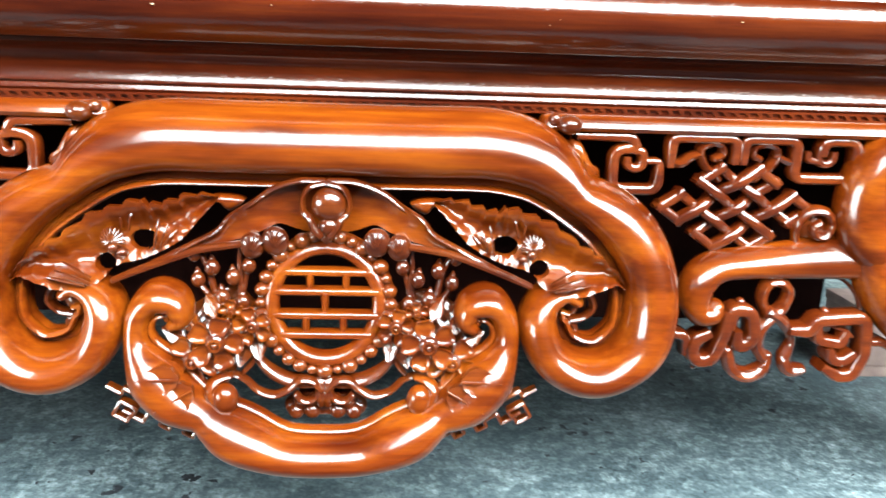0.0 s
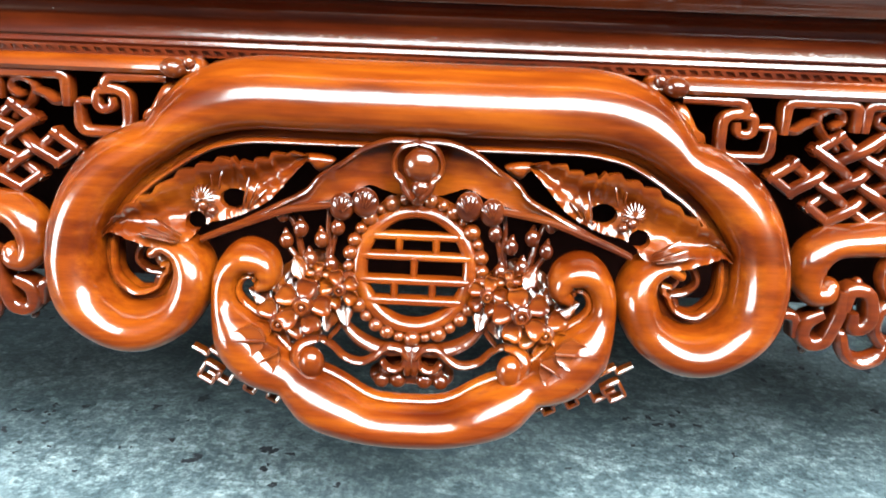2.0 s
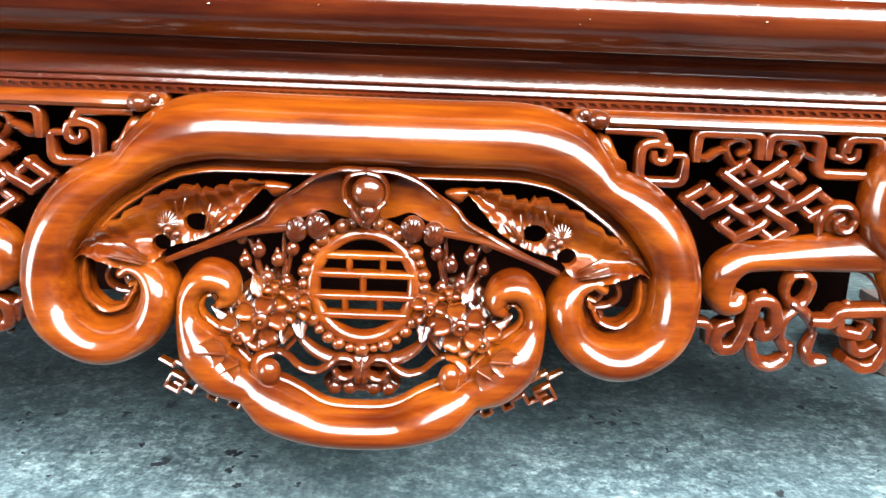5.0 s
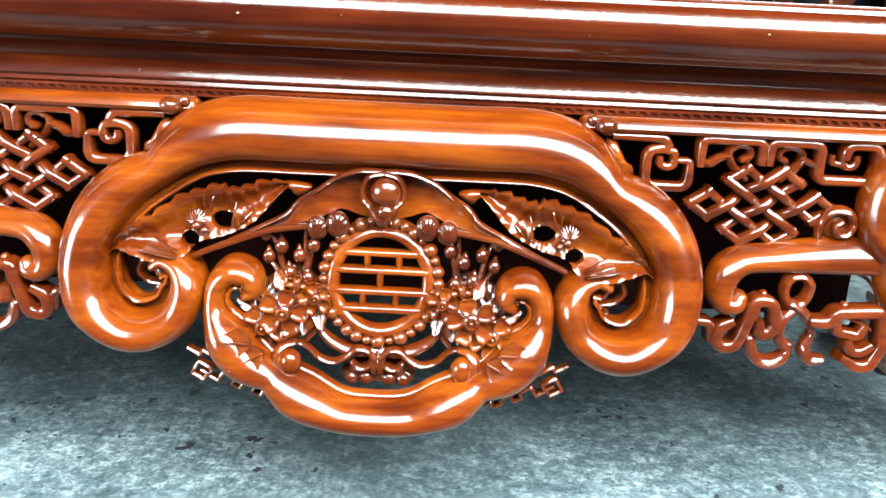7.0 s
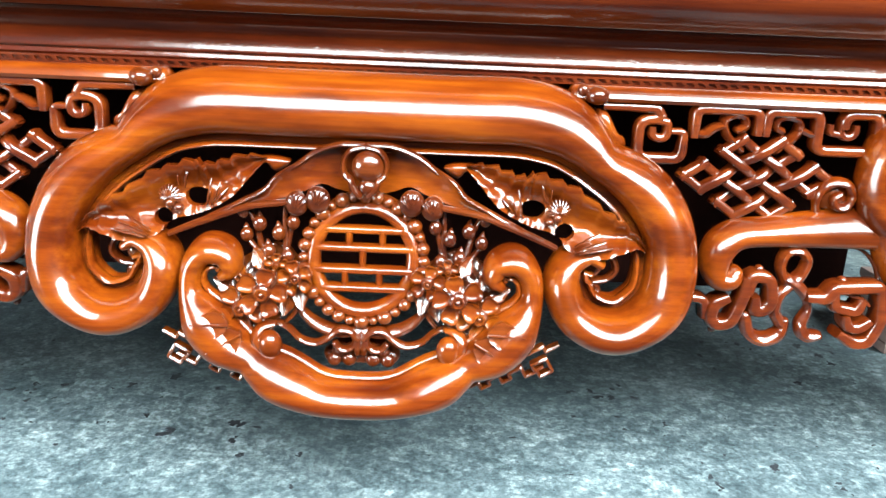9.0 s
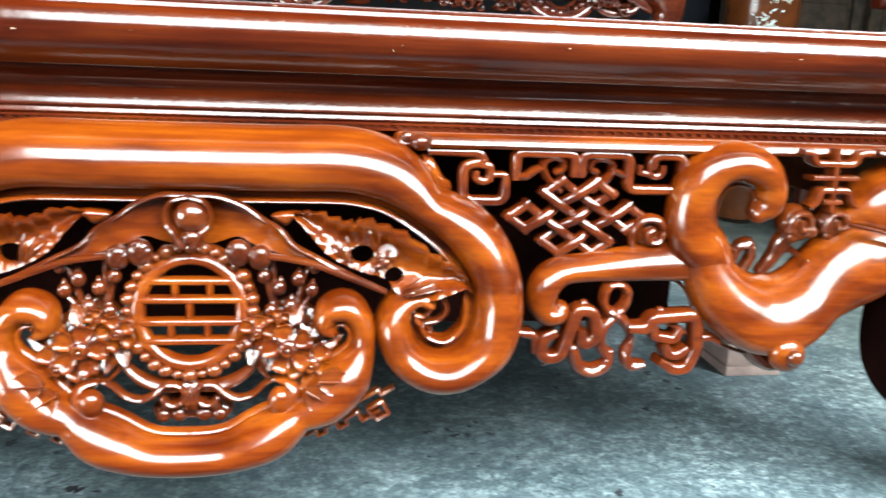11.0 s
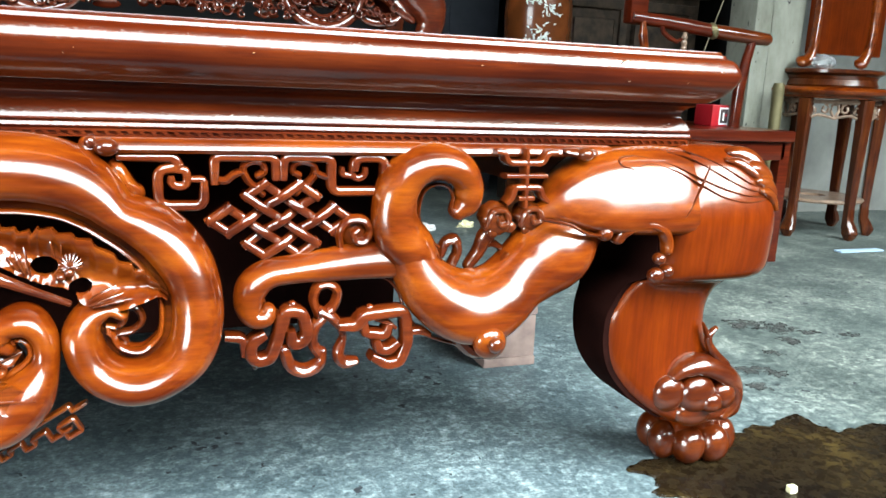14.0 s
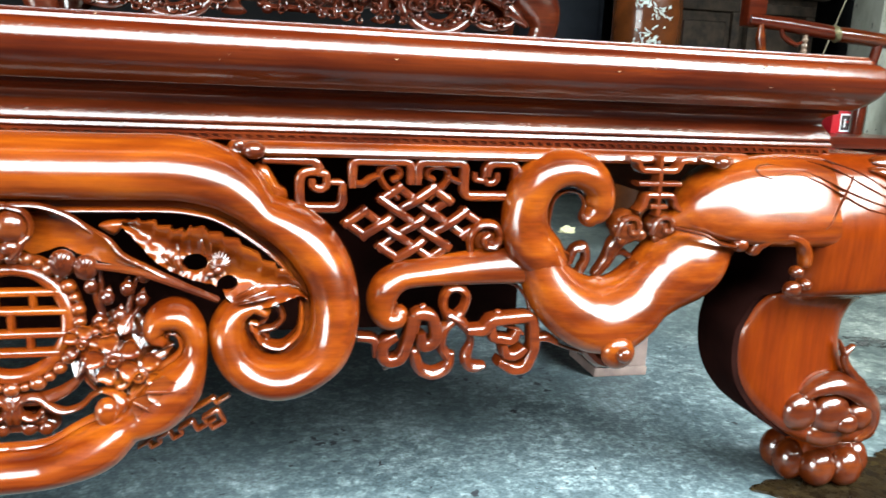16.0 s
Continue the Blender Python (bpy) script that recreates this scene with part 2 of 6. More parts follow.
def puddle_material():
    m, nd, lk, bs = nodes_of("wet_brown_cement")
    bs.inputs["Specular IOR Level"].default_value = 0.13
    v = stretched(nd, lk, 1, 1, 1)
    n = noise_tex(nd, lk, v, 60.0, 10, 0.75)
    big = noise_tex(nd, lk, v, 4.5, 5, 0.6)
    r = ramp(nd, [(0.42, (0.004, 0.0025, 0.0015)), (0.54, (0.013, 0.008, 0.003)), (0.62, (0.045, 0.028, 0.007)), (0.74, (0.13, 0.10, 0.04))])
    lk.new(mixed(nd, lk, 0.5, n.outputs["Fac"], big.outputs["Fac"]), r.inputs[0])
    lk.new(r.outputs[0], bs.inputs["Base Color"])
    rr = ramp(nd, [(0.4, (0.06,) * 3), (0.6, (0.5,) * 3)])
    lk.new(n.outputs["Fac"], rr.inputs[0])
    lk.new(rr.outputs[0], bs.inputs["Roughness"])
    bump(nd, lk, bs, n.outputs["Fac"], 0.5, 0.002)
    return m


PUDDLE = puddle_material()


def stain_material():
    """A thin damp film, broken up into specks."""
    m, nd, lk, bs = nodes_of("dark_damp_cement")
    v = stretched(nd, lk, 1, 1, 1)
    n = noise_tex(nd, lk, v, 55.0, 8, 0.7)
    r = ramp(nd, [(0.3, (0.020, 0.021, 0.020)), (0.7, (0.060, 0.060, 0.055))])
    lk.new(n.outputs["Fac"], r.inputs[0])
    lk.new(r.outputs[0], bs.inputs["Base Color"])
    bs.inputs["Roughness"].default_value = 0.5
    bs.inputs["Specular IOR Level"].default_value = 0.2
    a = ramp(nd, [(0.42, (0.0, 0.0, 0.0)), (0.56, (0.9, 0.9, 0.9))])
    lk.new(noise_tex(nd, lk, v, 42.0, 9, 0.75).outputs["Fac"], a.inputs[0])
    lk.new(a.outputs[0], bs.inputs["Alpha"])
    return m


STAIN = stain_material()
BLUEGLINT = plain("pale_blue_floor_glint", (0.30, 0.42, 0.52), 0.3, var=0.2)


def clear_film():
    m, nd, lk, bs = nodes_of("crumpled_clear_film")
    bs.inputs["Transmission Weight"].default_value, bs.inputs["Roughness"].default_value, bs.inputs["IOR"].default_value = 0.85, 0.12, 1.3
    bs.inputs["Base Color"].default_value = (0.9, 0.92, 0.92, 1)
    n = noise_tex(nd, lk, stretched(nd, lk, 1, 1, 1), 40.0, 3, 0.5)
    bump(nd, lk, bs, n.outputs["Fac"], 0.8, 0.01)
    return m


FILM = clear_film()

# ---- shape helpers ----
def part(name, bm, material, parent=None, label="", smooth=True, sharp=40):
    bmesh.ops.recalc_face_normals(bm, faces=bm.faces)
    for f in bm.faces:
        f.smooth = smooth
    if smooth:
        lim = radians(sharp)
        for e in bm.edges:
            if len(e.link_faces) == 2 and e.calc_face_angle(0) > lim:
                e.smooth = False
    me = bpy.data.meshes.new(name)
    bm.to_mesh(me)
    bm.free()
    me.materials.append(material)
    ob = new(name, me)
    if parent:
        ob.parent = parent
    if label:
        tagged(ob, label)
    return ob


def thing(name, at, label, category, group="", kind=""):
    ob = new(name)
    ob.empty_display_size = 0.1
    ob.location = at
    return tagged(ob, label, category, group, kind)


def catmull(ctrl, sub):
    """A smooth run of values through the control rows."""
    c = np.array(ctrl, float)
    c = np.vstack([2 * c[0] - c[1], c, 2 * c[-1] - c[-2]])
    out = []
    for i in range(1, len(c) - 2):
        for k in range(sub):
            t = k / sub
            out.append(0.5 * (2 * c[i] + (c[i + 1] - c[i - 1]) * t + (2 * c[i - 1] - 5 * c[i] + 4 * c[i + 1] - c[i + 2]) * t * t
                              + (3 * c[i] - c[i - 1] - 3 * c[i + 1] + c[i + 2]) * t ** 3))
    out.append(c[-2])
    return np.array(out)


def sweep(bm, ctrl, sub=6, seg=14, flip=1, square=1.0, cap=True, lean=0.42):
    """A carved roll: control rows of x, z, half width, half depth, y of its axis, in the plane of the front."""
    p = catmull(ctrl, sub) if sub > 0 else np.array(ctrl, float)
    p = p.copy()
    p[:, 0] *= flip
    xz = p[:, :2]
    d = np.gradient(xz, axis=0)
    n = len(p)
    nrm = np.zeros_like(d)
    scale = np.ones(n)
    if sub == 0:
        for i in range(n):
            a = xz[i] - xz[i - 1] if i else xz[1] - xz[0]
            b = xz[i + 1] - xz[i] if i < n - 1 else a
            a, b = a / np.linalg.norm(a), b / np.linalg.norm(b)
            m = a + b
            m /= max(np.linalg.norm(m), 1e-6)
            nrm[i] = (-m[1], m[0])
            scale[i] = 1 / max(0.4, float(m @ a))
    else:
        ln = np.maximum(np.linalg.norm(d, axis=1), 1e-9)[:, None]
        d = d / ln
        nrm = np.stack([-d[:, 1], d[:, 0]], 1)
    rows = [(xz[i], nrm[i] * scale[i], p[i, 2], p[i, 3], p[i, 4]) for i in range(n)]
    if cap:
        t0, t1 = xz[0] - xz[1], xz[-1] - xz[-2]
        t0, t1 = t0 / max(np.linalg.norm(t0), 1e-9), t1 / max(np.linalg.norm(t1), 1e-9)
        pre, post = [], []
        for a in (75, 45, 20):
            s, f = math.cos(radians(a)), math.sin(radians(a))
            w, dd = p[0, 2], p[0, 3]
            pre.append((xz[0] + t0 * w * f * 0.9, nrm[0], w * s, dd * s, p[0, 4]))
            w, dd = p[-1, 2], p[-1, 3]
            post.insert(0, (xz[-1] + t1 * w * f * 0.9, nrm[-1], w * s, dd * s, p[-1, 4]))
        rows = pre + rows + post
    rings = []
    for c, nn, w, dd, y in rows:
        ring = []
        for k in range(seg):
            a = 2 * math.pi * k / seg
            ca, sa = math.cos(a), math.sin(a)
            ca, sa = math.copysign(abs(ca) ** square, ca), math.copysign(abs(sa) ** square, sa)
            ring.append(bm.verts.new((c[0] + nn[0] * w * ca, y - dd * sa + lean * nn[1] * w * ca, c[1] + nn[1] * w * ca)))
        rings.append(ring)
    for r0, r1 in zip(rings, rings[1:]):
        for k in range(seg):
            bm.faces.new((r0[k], r0[(k + 1) % seg], r1[(k + 1) % seg], r1[k]))
    bm.faces.new(rings[0])
    bm.faces.new(rings[-1])
    return bm


def bar(bm, pts, w, d, y, flip=1, seg=16, ease=0.0045):
    """A carved bar along straight runs, its corners eased."""
    p = [np.array(q, float) for q in pts]
    out = [p[0]]
    for a, c, e in zip(p, p[1:], p[2:]):
        la, le = np.linalg.norm(a - c), np.linalg.norm(e - c)
        r = min(ease, la * 0.45, le * 0.45)
        q0, q1 = c + (a - c) / la * r, c + (e - c) / le * r
        out += [q0, q0 * 0.3 + c * 0.4 + q1 * 0.3, q1]
    out.append(p[-1])
    d0, d1 = out[0] - out[1], out[-1] - out[-2]
    out[0], out[-1] = out[0] + d0 / np.linalg.norm(d0) * w * 0.6, out[-1] + d1 / np.linalg.norm(d1) * w * 0.6
    n = len(out)
    return sweep(bm, [(q[0], q[1], w * (0.75 if i in (0, n - 1) else 1.0), d, y) for i, q in enumerate(out)], 0, seg, flip, 0.55, cap=False, lean=0.14)


def relief(bm, outline, y, rise, flip=1, sub=4, back=0.012, jag=0.0, rings=4, twist=0.0, lean=0.0):
    """A domed leaf, wing or petal cut to an outline."""
    closed = list(outline) + [outline[0], outline[1], outline[2]]
    c = catmull([outline[-1]] + closed, sub)
    c = c[sub:sub + sub * len(outline)]
    mid = c.mean(axis=0)
    n = len(c)
    prev = None
    loops = []
    for k in range(rings):
        s = 1 - k / rings
        lift = rise * math.sqrt(max(0.0, 1 - s * s))
        row = []
        for i in range(n):
            j = 1 + jag * math.sin(i * 2.1) * s
            q = mid + (c[i] - mid) * s * j
            row.append(bm.verts.new((q[0] * flip, y - lift + twist * (q[0] - mid[0]) + lean * (q[1] - mid[1]), q[1])))
        loops.append(row)
    under = [bm.verts.new((v.co.x, v.co.y + back, v.co.z)) for v in loops[0]]
    loops = [under] + loops
    for a, b in zip(loops, loops[1:]):
        for i in range(n):
            bm.faces.new((a[i], a[(i + 1) % n], b[(i + 1) % n], b[i]))
    tip = bm.verts.new((mid[0] * flip, y - rise, mid[1]))
    for i in range(n):
        bm.faces.new((loops[-1][i], loops[-1][(i + 1) % n], tip))
    bm.faces.new(under)
    return bm


def sheet(bm, rows, sub, nv, depth, flip=1, teeth=0, tooth=0.0, holes=(), back=0.010):
    """A carved web between an upper and a lower edge (rows of x, z above and x, z below), toothed above, pierced by round holes."""
    p = catmull(rows, sub)
    n = len(p)
    grid = []
    for i in range(n):
        u = i / (n - 1)
        top, low = p[i, :2].copy(), p[i, 2:]
        d = top - low
        ln = max(np.linalg.norm(d), 1e-6)
        if teeth:
            f = (u * teeth) % 1.0
            top += d / ln * tooth * (f if f < 0.8 else (1 - f) * 4) * min(1.0, ln / 0.02)
        grid.append([top + (low - top) * (k / nv) for k in range(nv + 1)])
    cut = [[any(((np.mean([grid[i][k], grid[i + 1][k + 1]], axis=0) - (hx, hz)) / (rx, rz) @ ((np.mean([grid[i][k], grid[i + 1][k + 1]], axis=0) - (hx, hz)) / (rx, rz))) < 1 for hx, hz, rx, rz in holes)
            for k in range(nv)] for i in range(n - 1)]
    vs = {}

    def vert(i, k):
        if (i, k) not in vs:
            q = grid[i][k]
            near = [cut[a][b] for a in (i - 1, i) for b in (k - 1, k) if 0 <= a < n - 1 and 0 <= b < nv]
            if any(near):
                for hx, hz, rx, rz in holes:
                    e = (q - (hx, hz)) / (rx, rz)
                    m = np.linalg.norm(e)
                    if 0.5 < m < 1.6:
                        q = np.array((hx, hz)) + e / m * (rx, rz)
                        break
            vs[(i, k)] = bm.verts.new((q[0] * flip, depth(i / (n - 1), k / nv, q[0], q[1]), q[1]))
        return vs[(i, k)]

    for i in range(n - 1):
        for k in range(nv):
            if not cut[i][k]:
                bm.faces.new((vert(i, k), vert(i + 1, k), vert(i + 1, k + 1), vert(i, k + 1)))
    rim = [e for e in bm.edges if len(e.link_faces) == 1]
    r = bmesh.ops.extrude_edge_only(bm, edges=rim)
    for v in r["geom"]:
        if isinstance(v, bmesh.types.BMVert):
            v.co.y += back
    return bm


def ball(bm, x, y, z, rx, ry=None, rz=None, u=14, v=9):
    r = bmesh.ops.create_uvsphere(bm, u_segments=u, v_segments=v, radius=1.0)
    bmesh.ops.transform(bm, matrix=Matrix.LocRotScale((x, y, z), None, (rx, ry or rx, rz or rx)), verts=r["verts"])
    return bm


def box(bm, x0, x1, y0, y1, z0, z1, bev=0.0):
    r = bmesh.ops.create_cube(bm, size=1.0)
    bmesh.ops.transform(bm, matrix=Matrix.LocRotScale(((x0 + x1) / 2, (y0 + y1) / 2, (z0 + z1) / 2), None, (x1 - x0, y1 - y0, z1 - z0)), verts=r["verts"])
    if bev > 0:
        es = {e for vv in r["verts"] for e in vv.link_edges}
        bmesh.ops.bevel(bm, geom=list(es), offset=bev, segments=2, affect="EDGES", profile=0.6)
    return bm


def tube3(bm, pts, radii, seg=10):
    """A round member along points in space."""
    pts = [Vector(q) for q in pts]
    if isinstance(radii, (int, float)):
        radii = [radii] * len(pts)
    rings = []
    for i, q in enumerate(pts):
        t = (pts[min(i + 1, len(pts) - 1)] - pts[max(i - 1, 0)]).normalized()
        a = t.orthogonal().normalized() if abs(t.z) < 0.9 else Vector((1, 0, 0))
        if abs(t.z) < 0.9:
            a = t.cross(Vector((0, 0, 1))).normalized()
        else:
            a = (a - t * a.dot(t)).normalized()
        b = t.cross(a)
        rings.append([bm.verts.new(q + (a * math.cos(2 * math.pi * k / seg) + b * math.sin(2 * math.pi * k / seg)) * radii[i]) for k in range(seg)])
    for r0, r1 in zip(rings, rings[1:]):
        for k in range(seg):
            bm.faces.new((r0[k], r0[(k + 1) % seg], r1[(k + 1) % seg], r1[k]))
    bm.faces.new(rings[0])
    bm.faces.new(rings[-1])
    return bm


def lathe(bm, profile, x, y, z, seg=32):
    rings = [[bm.verts.new((x + r * math.cos(2 * math.pi * k / seg), y + r * math.sin(2 * math.pi * k / seg), z + h)) for k in range(seg)] for r, h in profile]
    for r0, r1 in zip(rings, rings[1:]):
        for k in range(seg):
            bm.faces.new((r0[k], r0[(k + 1) % seg], r1[(k + 1) % seg], r1[k]))
    bm.faces.new(rings[0])
    bm.faces.new(rings[-1])
    return bm


def moulding(bm, profile, half, depth, rnd=0.0, side=1.0):
    """A profile of (outward, height) run round a rectangle; its front edge is the line y = 0, closed above and below."""
    loops = []
    for o, z in profile:
        x, y0, y1 = half + o * side, -o, depth + o
        r = max(rnd + min(o, 0.0) * 0.5, 0.002)
        loop = []
        for cx, cy, a0 in ((x - r, y0 + r, -90), (x - r, y1 - r, 0), (-x + r, y1 - r, 90), (-x + r, y0 + r, 180)):
            for k in range(5):
                a = radians(a0 + 90 * k / 4)
                loop.append(bm.verts.new((cx + r * math.cos(a), cy + r * math.sin(a), z)))
        loops.append(loop)
    n = len(loops[0])
    for a, b in zip(loops, loops[1:]):
        for k in range(n):
            bm.faces.new((a[k], a[(k + 1) % n], b[(k + 1) % n], b[k]))
    bm.faces.new(loops[0])
    bm.faces.new(loops[-1])
    return bm


def belly(z):
    """How far the carved front leans out towards the floor."""
    return -0.012 - 0.25 * (0.44 - z)

# ---- the workshop: floor, walls, ceiling ----
def slab_box(name, x0, x1, y0, y1, z0, z1, mat, label=""):
    ob = part(name, box(bmesh.new(), x0, x1, y0, y1, z0, z1), mat, smooth=False)
    return tagged(ob, label, kind="structure")


bm = bmesh.new()
bmesh.ops.create_grid(bm, x_segments=8, y_segments=8, size=9.0)
tagged(part("floor", bm, FLOOR, smooth=False), "worn blue-grey cement floor with dark specks", kind="structure")
# ground added out of view, to keep floor light off the bed's undersides
DARK_GROUND_Y = -0.25
slab_box("dark_front_ground", -6.0, 6.0, -5.10, DARK_GROUND_Y, 0.002, 0.006, DARKGROUND, "unseen near-black ground added before the bed to cut bounced light")
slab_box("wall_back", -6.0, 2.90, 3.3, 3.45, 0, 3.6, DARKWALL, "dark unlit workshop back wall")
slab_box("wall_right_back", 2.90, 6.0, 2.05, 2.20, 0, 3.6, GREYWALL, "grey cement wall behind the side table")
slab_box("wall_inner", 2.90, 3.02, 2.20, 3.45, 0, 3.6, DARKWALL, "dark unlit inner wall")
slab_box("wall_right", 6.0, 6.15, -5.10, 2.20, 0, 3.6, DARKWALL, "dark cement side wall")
# left wall out of view, gapped where the side lamp stands
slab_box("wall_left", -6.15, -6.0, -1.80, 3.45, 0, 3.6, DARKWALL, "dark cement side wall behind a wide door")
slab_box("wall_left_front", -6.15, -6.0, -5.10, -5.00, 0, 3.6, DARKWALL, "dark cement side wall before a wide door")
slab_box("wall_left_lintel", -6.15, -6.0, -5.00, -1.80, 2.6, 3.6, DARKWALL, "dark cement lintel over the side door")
# added wall: hides the low sky and mirrors dark in the lacquer
slab_box("low_sky_blocker", -6.0, 6.0, -5.25, -5.10, 0, 3.2, DARKWALL, "unseen dark wall added before the bed to hide the low sky")
# beam added out of view, so less daylight reaches the things behind
slab_box("background_shade_beam", -6.0, 6.0, -0.86, -0.70, 2.3, 3.6, DARKWALL, "unseen dark beam added to keep daylight off the things behind")
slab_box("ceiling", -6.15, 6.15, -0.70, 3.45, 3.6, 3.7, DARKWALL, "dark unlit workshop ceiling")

# ---- the carved platform bed ----
bed = thing("platform_bed", (0, 0, 0), "glossy amber-brown carved wooden platform bed on bulbous scroll feet", "bed")
BED_DEPTH = 1.5
part("top_slab", moulding(bmesh.new(), [(-0.05, 0.5255), (-0.010, 0.5255), (0.0170, 0.5257), (0.0200, 0.5262), (0.0216, 0.5272), (0.0228, 0.5284), (0.0252, 0.5298), (0.0316, 0.5350), (0.0388, 0.5435), (0.0440, 0.5530), (0.0455, 0.5610), (0.0442, 0.5660), (0.0408, 0.5745),
     (0.0370, 0.5788), (0.0335, 0.5804), (0.0315, 0.5810), (0.0310, 0.5820), (0.0298, 0.5850), (0.0275, 0.5858), (0.0268, 0.5866), (0.0256, 0.5892), (0.020, 0.590)], 0.9165, BED_DEPTH, 0.012), SLAB, bed, "dark red-brown slab with a rounded edge")
part("waist_moulding", moulding(bmesh.new(), [(-0.03, 0.479), (-0.002, 0.479), (0.0, 0.4812), (-0.0006, 0.4835), (-0.0016, 0.4852), (-0.0036, 0.4858), (-0.0036, 0.4868), (-0.0012, 0.4872), (-0.0011, 0.4880), (-0.0025, 0.4912), (-0.0040, 0.4945), (-0.0056, 0.4978),
     (-0.0074, 0.5008), (-0.0104, 0.5045), (-0.0122, 0.5080), (-0.0120, 0.5120), (-0.0096, 0.5160), (-0.0050, 0.5192), (0.0000, 0.5208), (0.0012, 0.5216), (0.0012, 0.5252)], 0.9265, BED_DEPTH, 0.004), SLAB, bed)
# rear board added so the view through the openwork stays dark
part("added_rear_apron", box(bmesh.new(), -0.88, 0.88, BED_DEPTH - 0.05, BED_DEPTH - 0.02, 0.23, 0.4785, 0.004), LEGWOOD, bed)

part("inner_rail", box(bmesh.new(), -0.56, 0.56, 0.11, 0.14, 0.372, 0.4785, 0.004), SHADEWOOD, bed, "near-black inner rail")
# added board, standing in for the deep shade behind the openwork
part("shade_board", box(bmesh.new(), -0.555, 0.555, 0.085, 0.107, 0.235, 0.4785, 0.004), SHADEWOOD, bed, "added near-black board, the shade behind the openwork")
part("slat_board", box(bmesh.new(), -0.86, 0.86, 0.15, BED_DEPTH - 0.06, 0.462, 0.478, 0.004), SHADEWOOD, bed, "near-black underside boards")

# end boards added out of view, to cut side light under the bed
for x in (-0.895, 0.895):
    part("added_end_apron", box(bmesh.new(), x - 0.015, x + 0.015, 0.17, BED_DEPTH - 0.17, 0.365, 0.4785, 0.004), LEGWOOD, bed)

# bead line under the waist
bm = bmesh.new()
moulding(bm, [(-0.02, 0.4708), (0.0004, 0.4708), (0.0004, 0.4727), (-0.0028, 0.4731), (-0.0028, 0.4762), (-0.0002, 0.4766), (-0.0004, 0.4789), (-0.02, 0.4789)], 0.92, BED_DEPTH, 0.002)
part("bead_fillet", bm, SLAB, bed)
bm = bmesh.new()
for i in range(168):
    x = -0.918 + i * 1.836 / 167
    a = [bm.verts.new((x + dx, y, z)) for dx, y, z in ((-0.0040, 0.0001, 0.4766), (0.0008, 0.0001, 0.4766), (0.0032, -0.0003, 0.4727), (-0.0006, -0.0003, 0.4727), (-0.0040, 0.0050, 0.4766), (0.0008, 0.0050, 0.4766), (0.0032, 0.0050, 0.4727), (-0.0006, 0.0050, 0.4727))]
    for q in ((0, 1, 2, 3), (0, 4, 5, 1), (1, 5, 6, 2), (2, 6, 7, 3), (3, 7, 4, 0)):
        bm.faces.new([a[k] for k in q])
tagged(part("bead_trim", bm, SLAB, bed, smooth=False), kind="stuff")

rnd = random.Random(21)
bm = bmesh.new()
for k in range(26):
    x, z = rnd.uniform(-0.5, 0.93), rnd.choice((rnd.uniform(0.545, 0.572), rnd.uniform(0.5855, 0.5865)))
    y = -0.0450 if z < 0.575 else -0.028
    w = rnd.uniform(0.0003, 0.0011)
    box(bm, x - w, x + w, y - 0.0010, y + 0.004, z - w * rnd.uniform(0.3, 0.7), z + w * rnd.uniform(0.3, 0.7))
tagged(part("dust_fleck", bm, FLECK, bed, "pale dust flecks stuck to the lacquer", smooth=False), kind="stuff")

# apron rail along the top of the openwork
for s in (1, -1):
    bm = bmesh.new()
    sweep(bm, [(0.205, 0.463, 0.0085, 0.015, 0.002), (0.4, 0.463, 0.0085, 0.015, 0.002), (0.56, 0.463, 0.0085, 0.015, 0.002), (0.80, 0.463, 0.0075, 0.015, 0.004)], 3, 10, s, 0.75)
    part("top_rail", bm, CARVED, bed)

# middle cartouche: long roll with two scrolled ends
SCROLL = [(0.190, 0.4340, 0.0310, 1), (0.214, 0.4185, 0.0265, 1), (0.2325, 0.4010, 0.0210, 1), (0.2520, 0.3905, 0.0235, 1), (0.2750, 0.3745, 0.0270, 1), (0.2925, 0.3525, 0.0275, 1), (0.3030, 0.326, 0.0262, 1), (0.3050, 0.292, 0.0255, 1), (0.2945, 0.261, 0.0240, 1),
          (0.265, 0.2395, 0.0208, 1), (0.235, 0.2380, 0.0203, 1), (0.208, 0.2540, 0.0195, 1), (0.197, 0.282, 0.0190, 1), (0.2045, 0.302, 0.0150, 1), (0.222, 0.309, 0.0095, 1), (0.235, 0.302, 0.006, 1)]
LOBE = [(0.092, 0.172, 0.010), (0.110, 0.180, 0.0165), (0.137, 0.2040, 0.0210), (0.157, 0.2325, 0.0205), (0.166, 0.264, 0.0130), (0.165, 0.288, 0.0125), (0.151, 0.3035, 0.0150), (0.1335, 0.2995, 0.0135), (0.1290, 0.2860, 0.0110), (0.1365, 0.2785, 0.0060)]


def edge_of(ctrl, side, inset=0.001):
    """The rim that runs along one edge of a roll."""
    p = catmull([c[:3] for c in ctrl], 3)
    d = np.gradient(p[:, :2], axis=0)
    d /= np.maximum(np.linalg.norm(d, axis=1), 1e-9)[:, None]
    nrm = np.stack([-d[:, 1], d[:, 0]], 1)
    q = p[:, :2] + side * nrm * (p[:, 2:3] - inset)
    return np.column_stack([q, [belly(z) - 0.004 for z in p[:, 1]] + 0.42 * side * nrm[:, 1] * p[:, 2]])


def roll_row(x, z, w):
    return (x, z, w, min(0.034, 0.010 + w * 1.1), belly(z) - 0.004)


bm = bmesh.new()
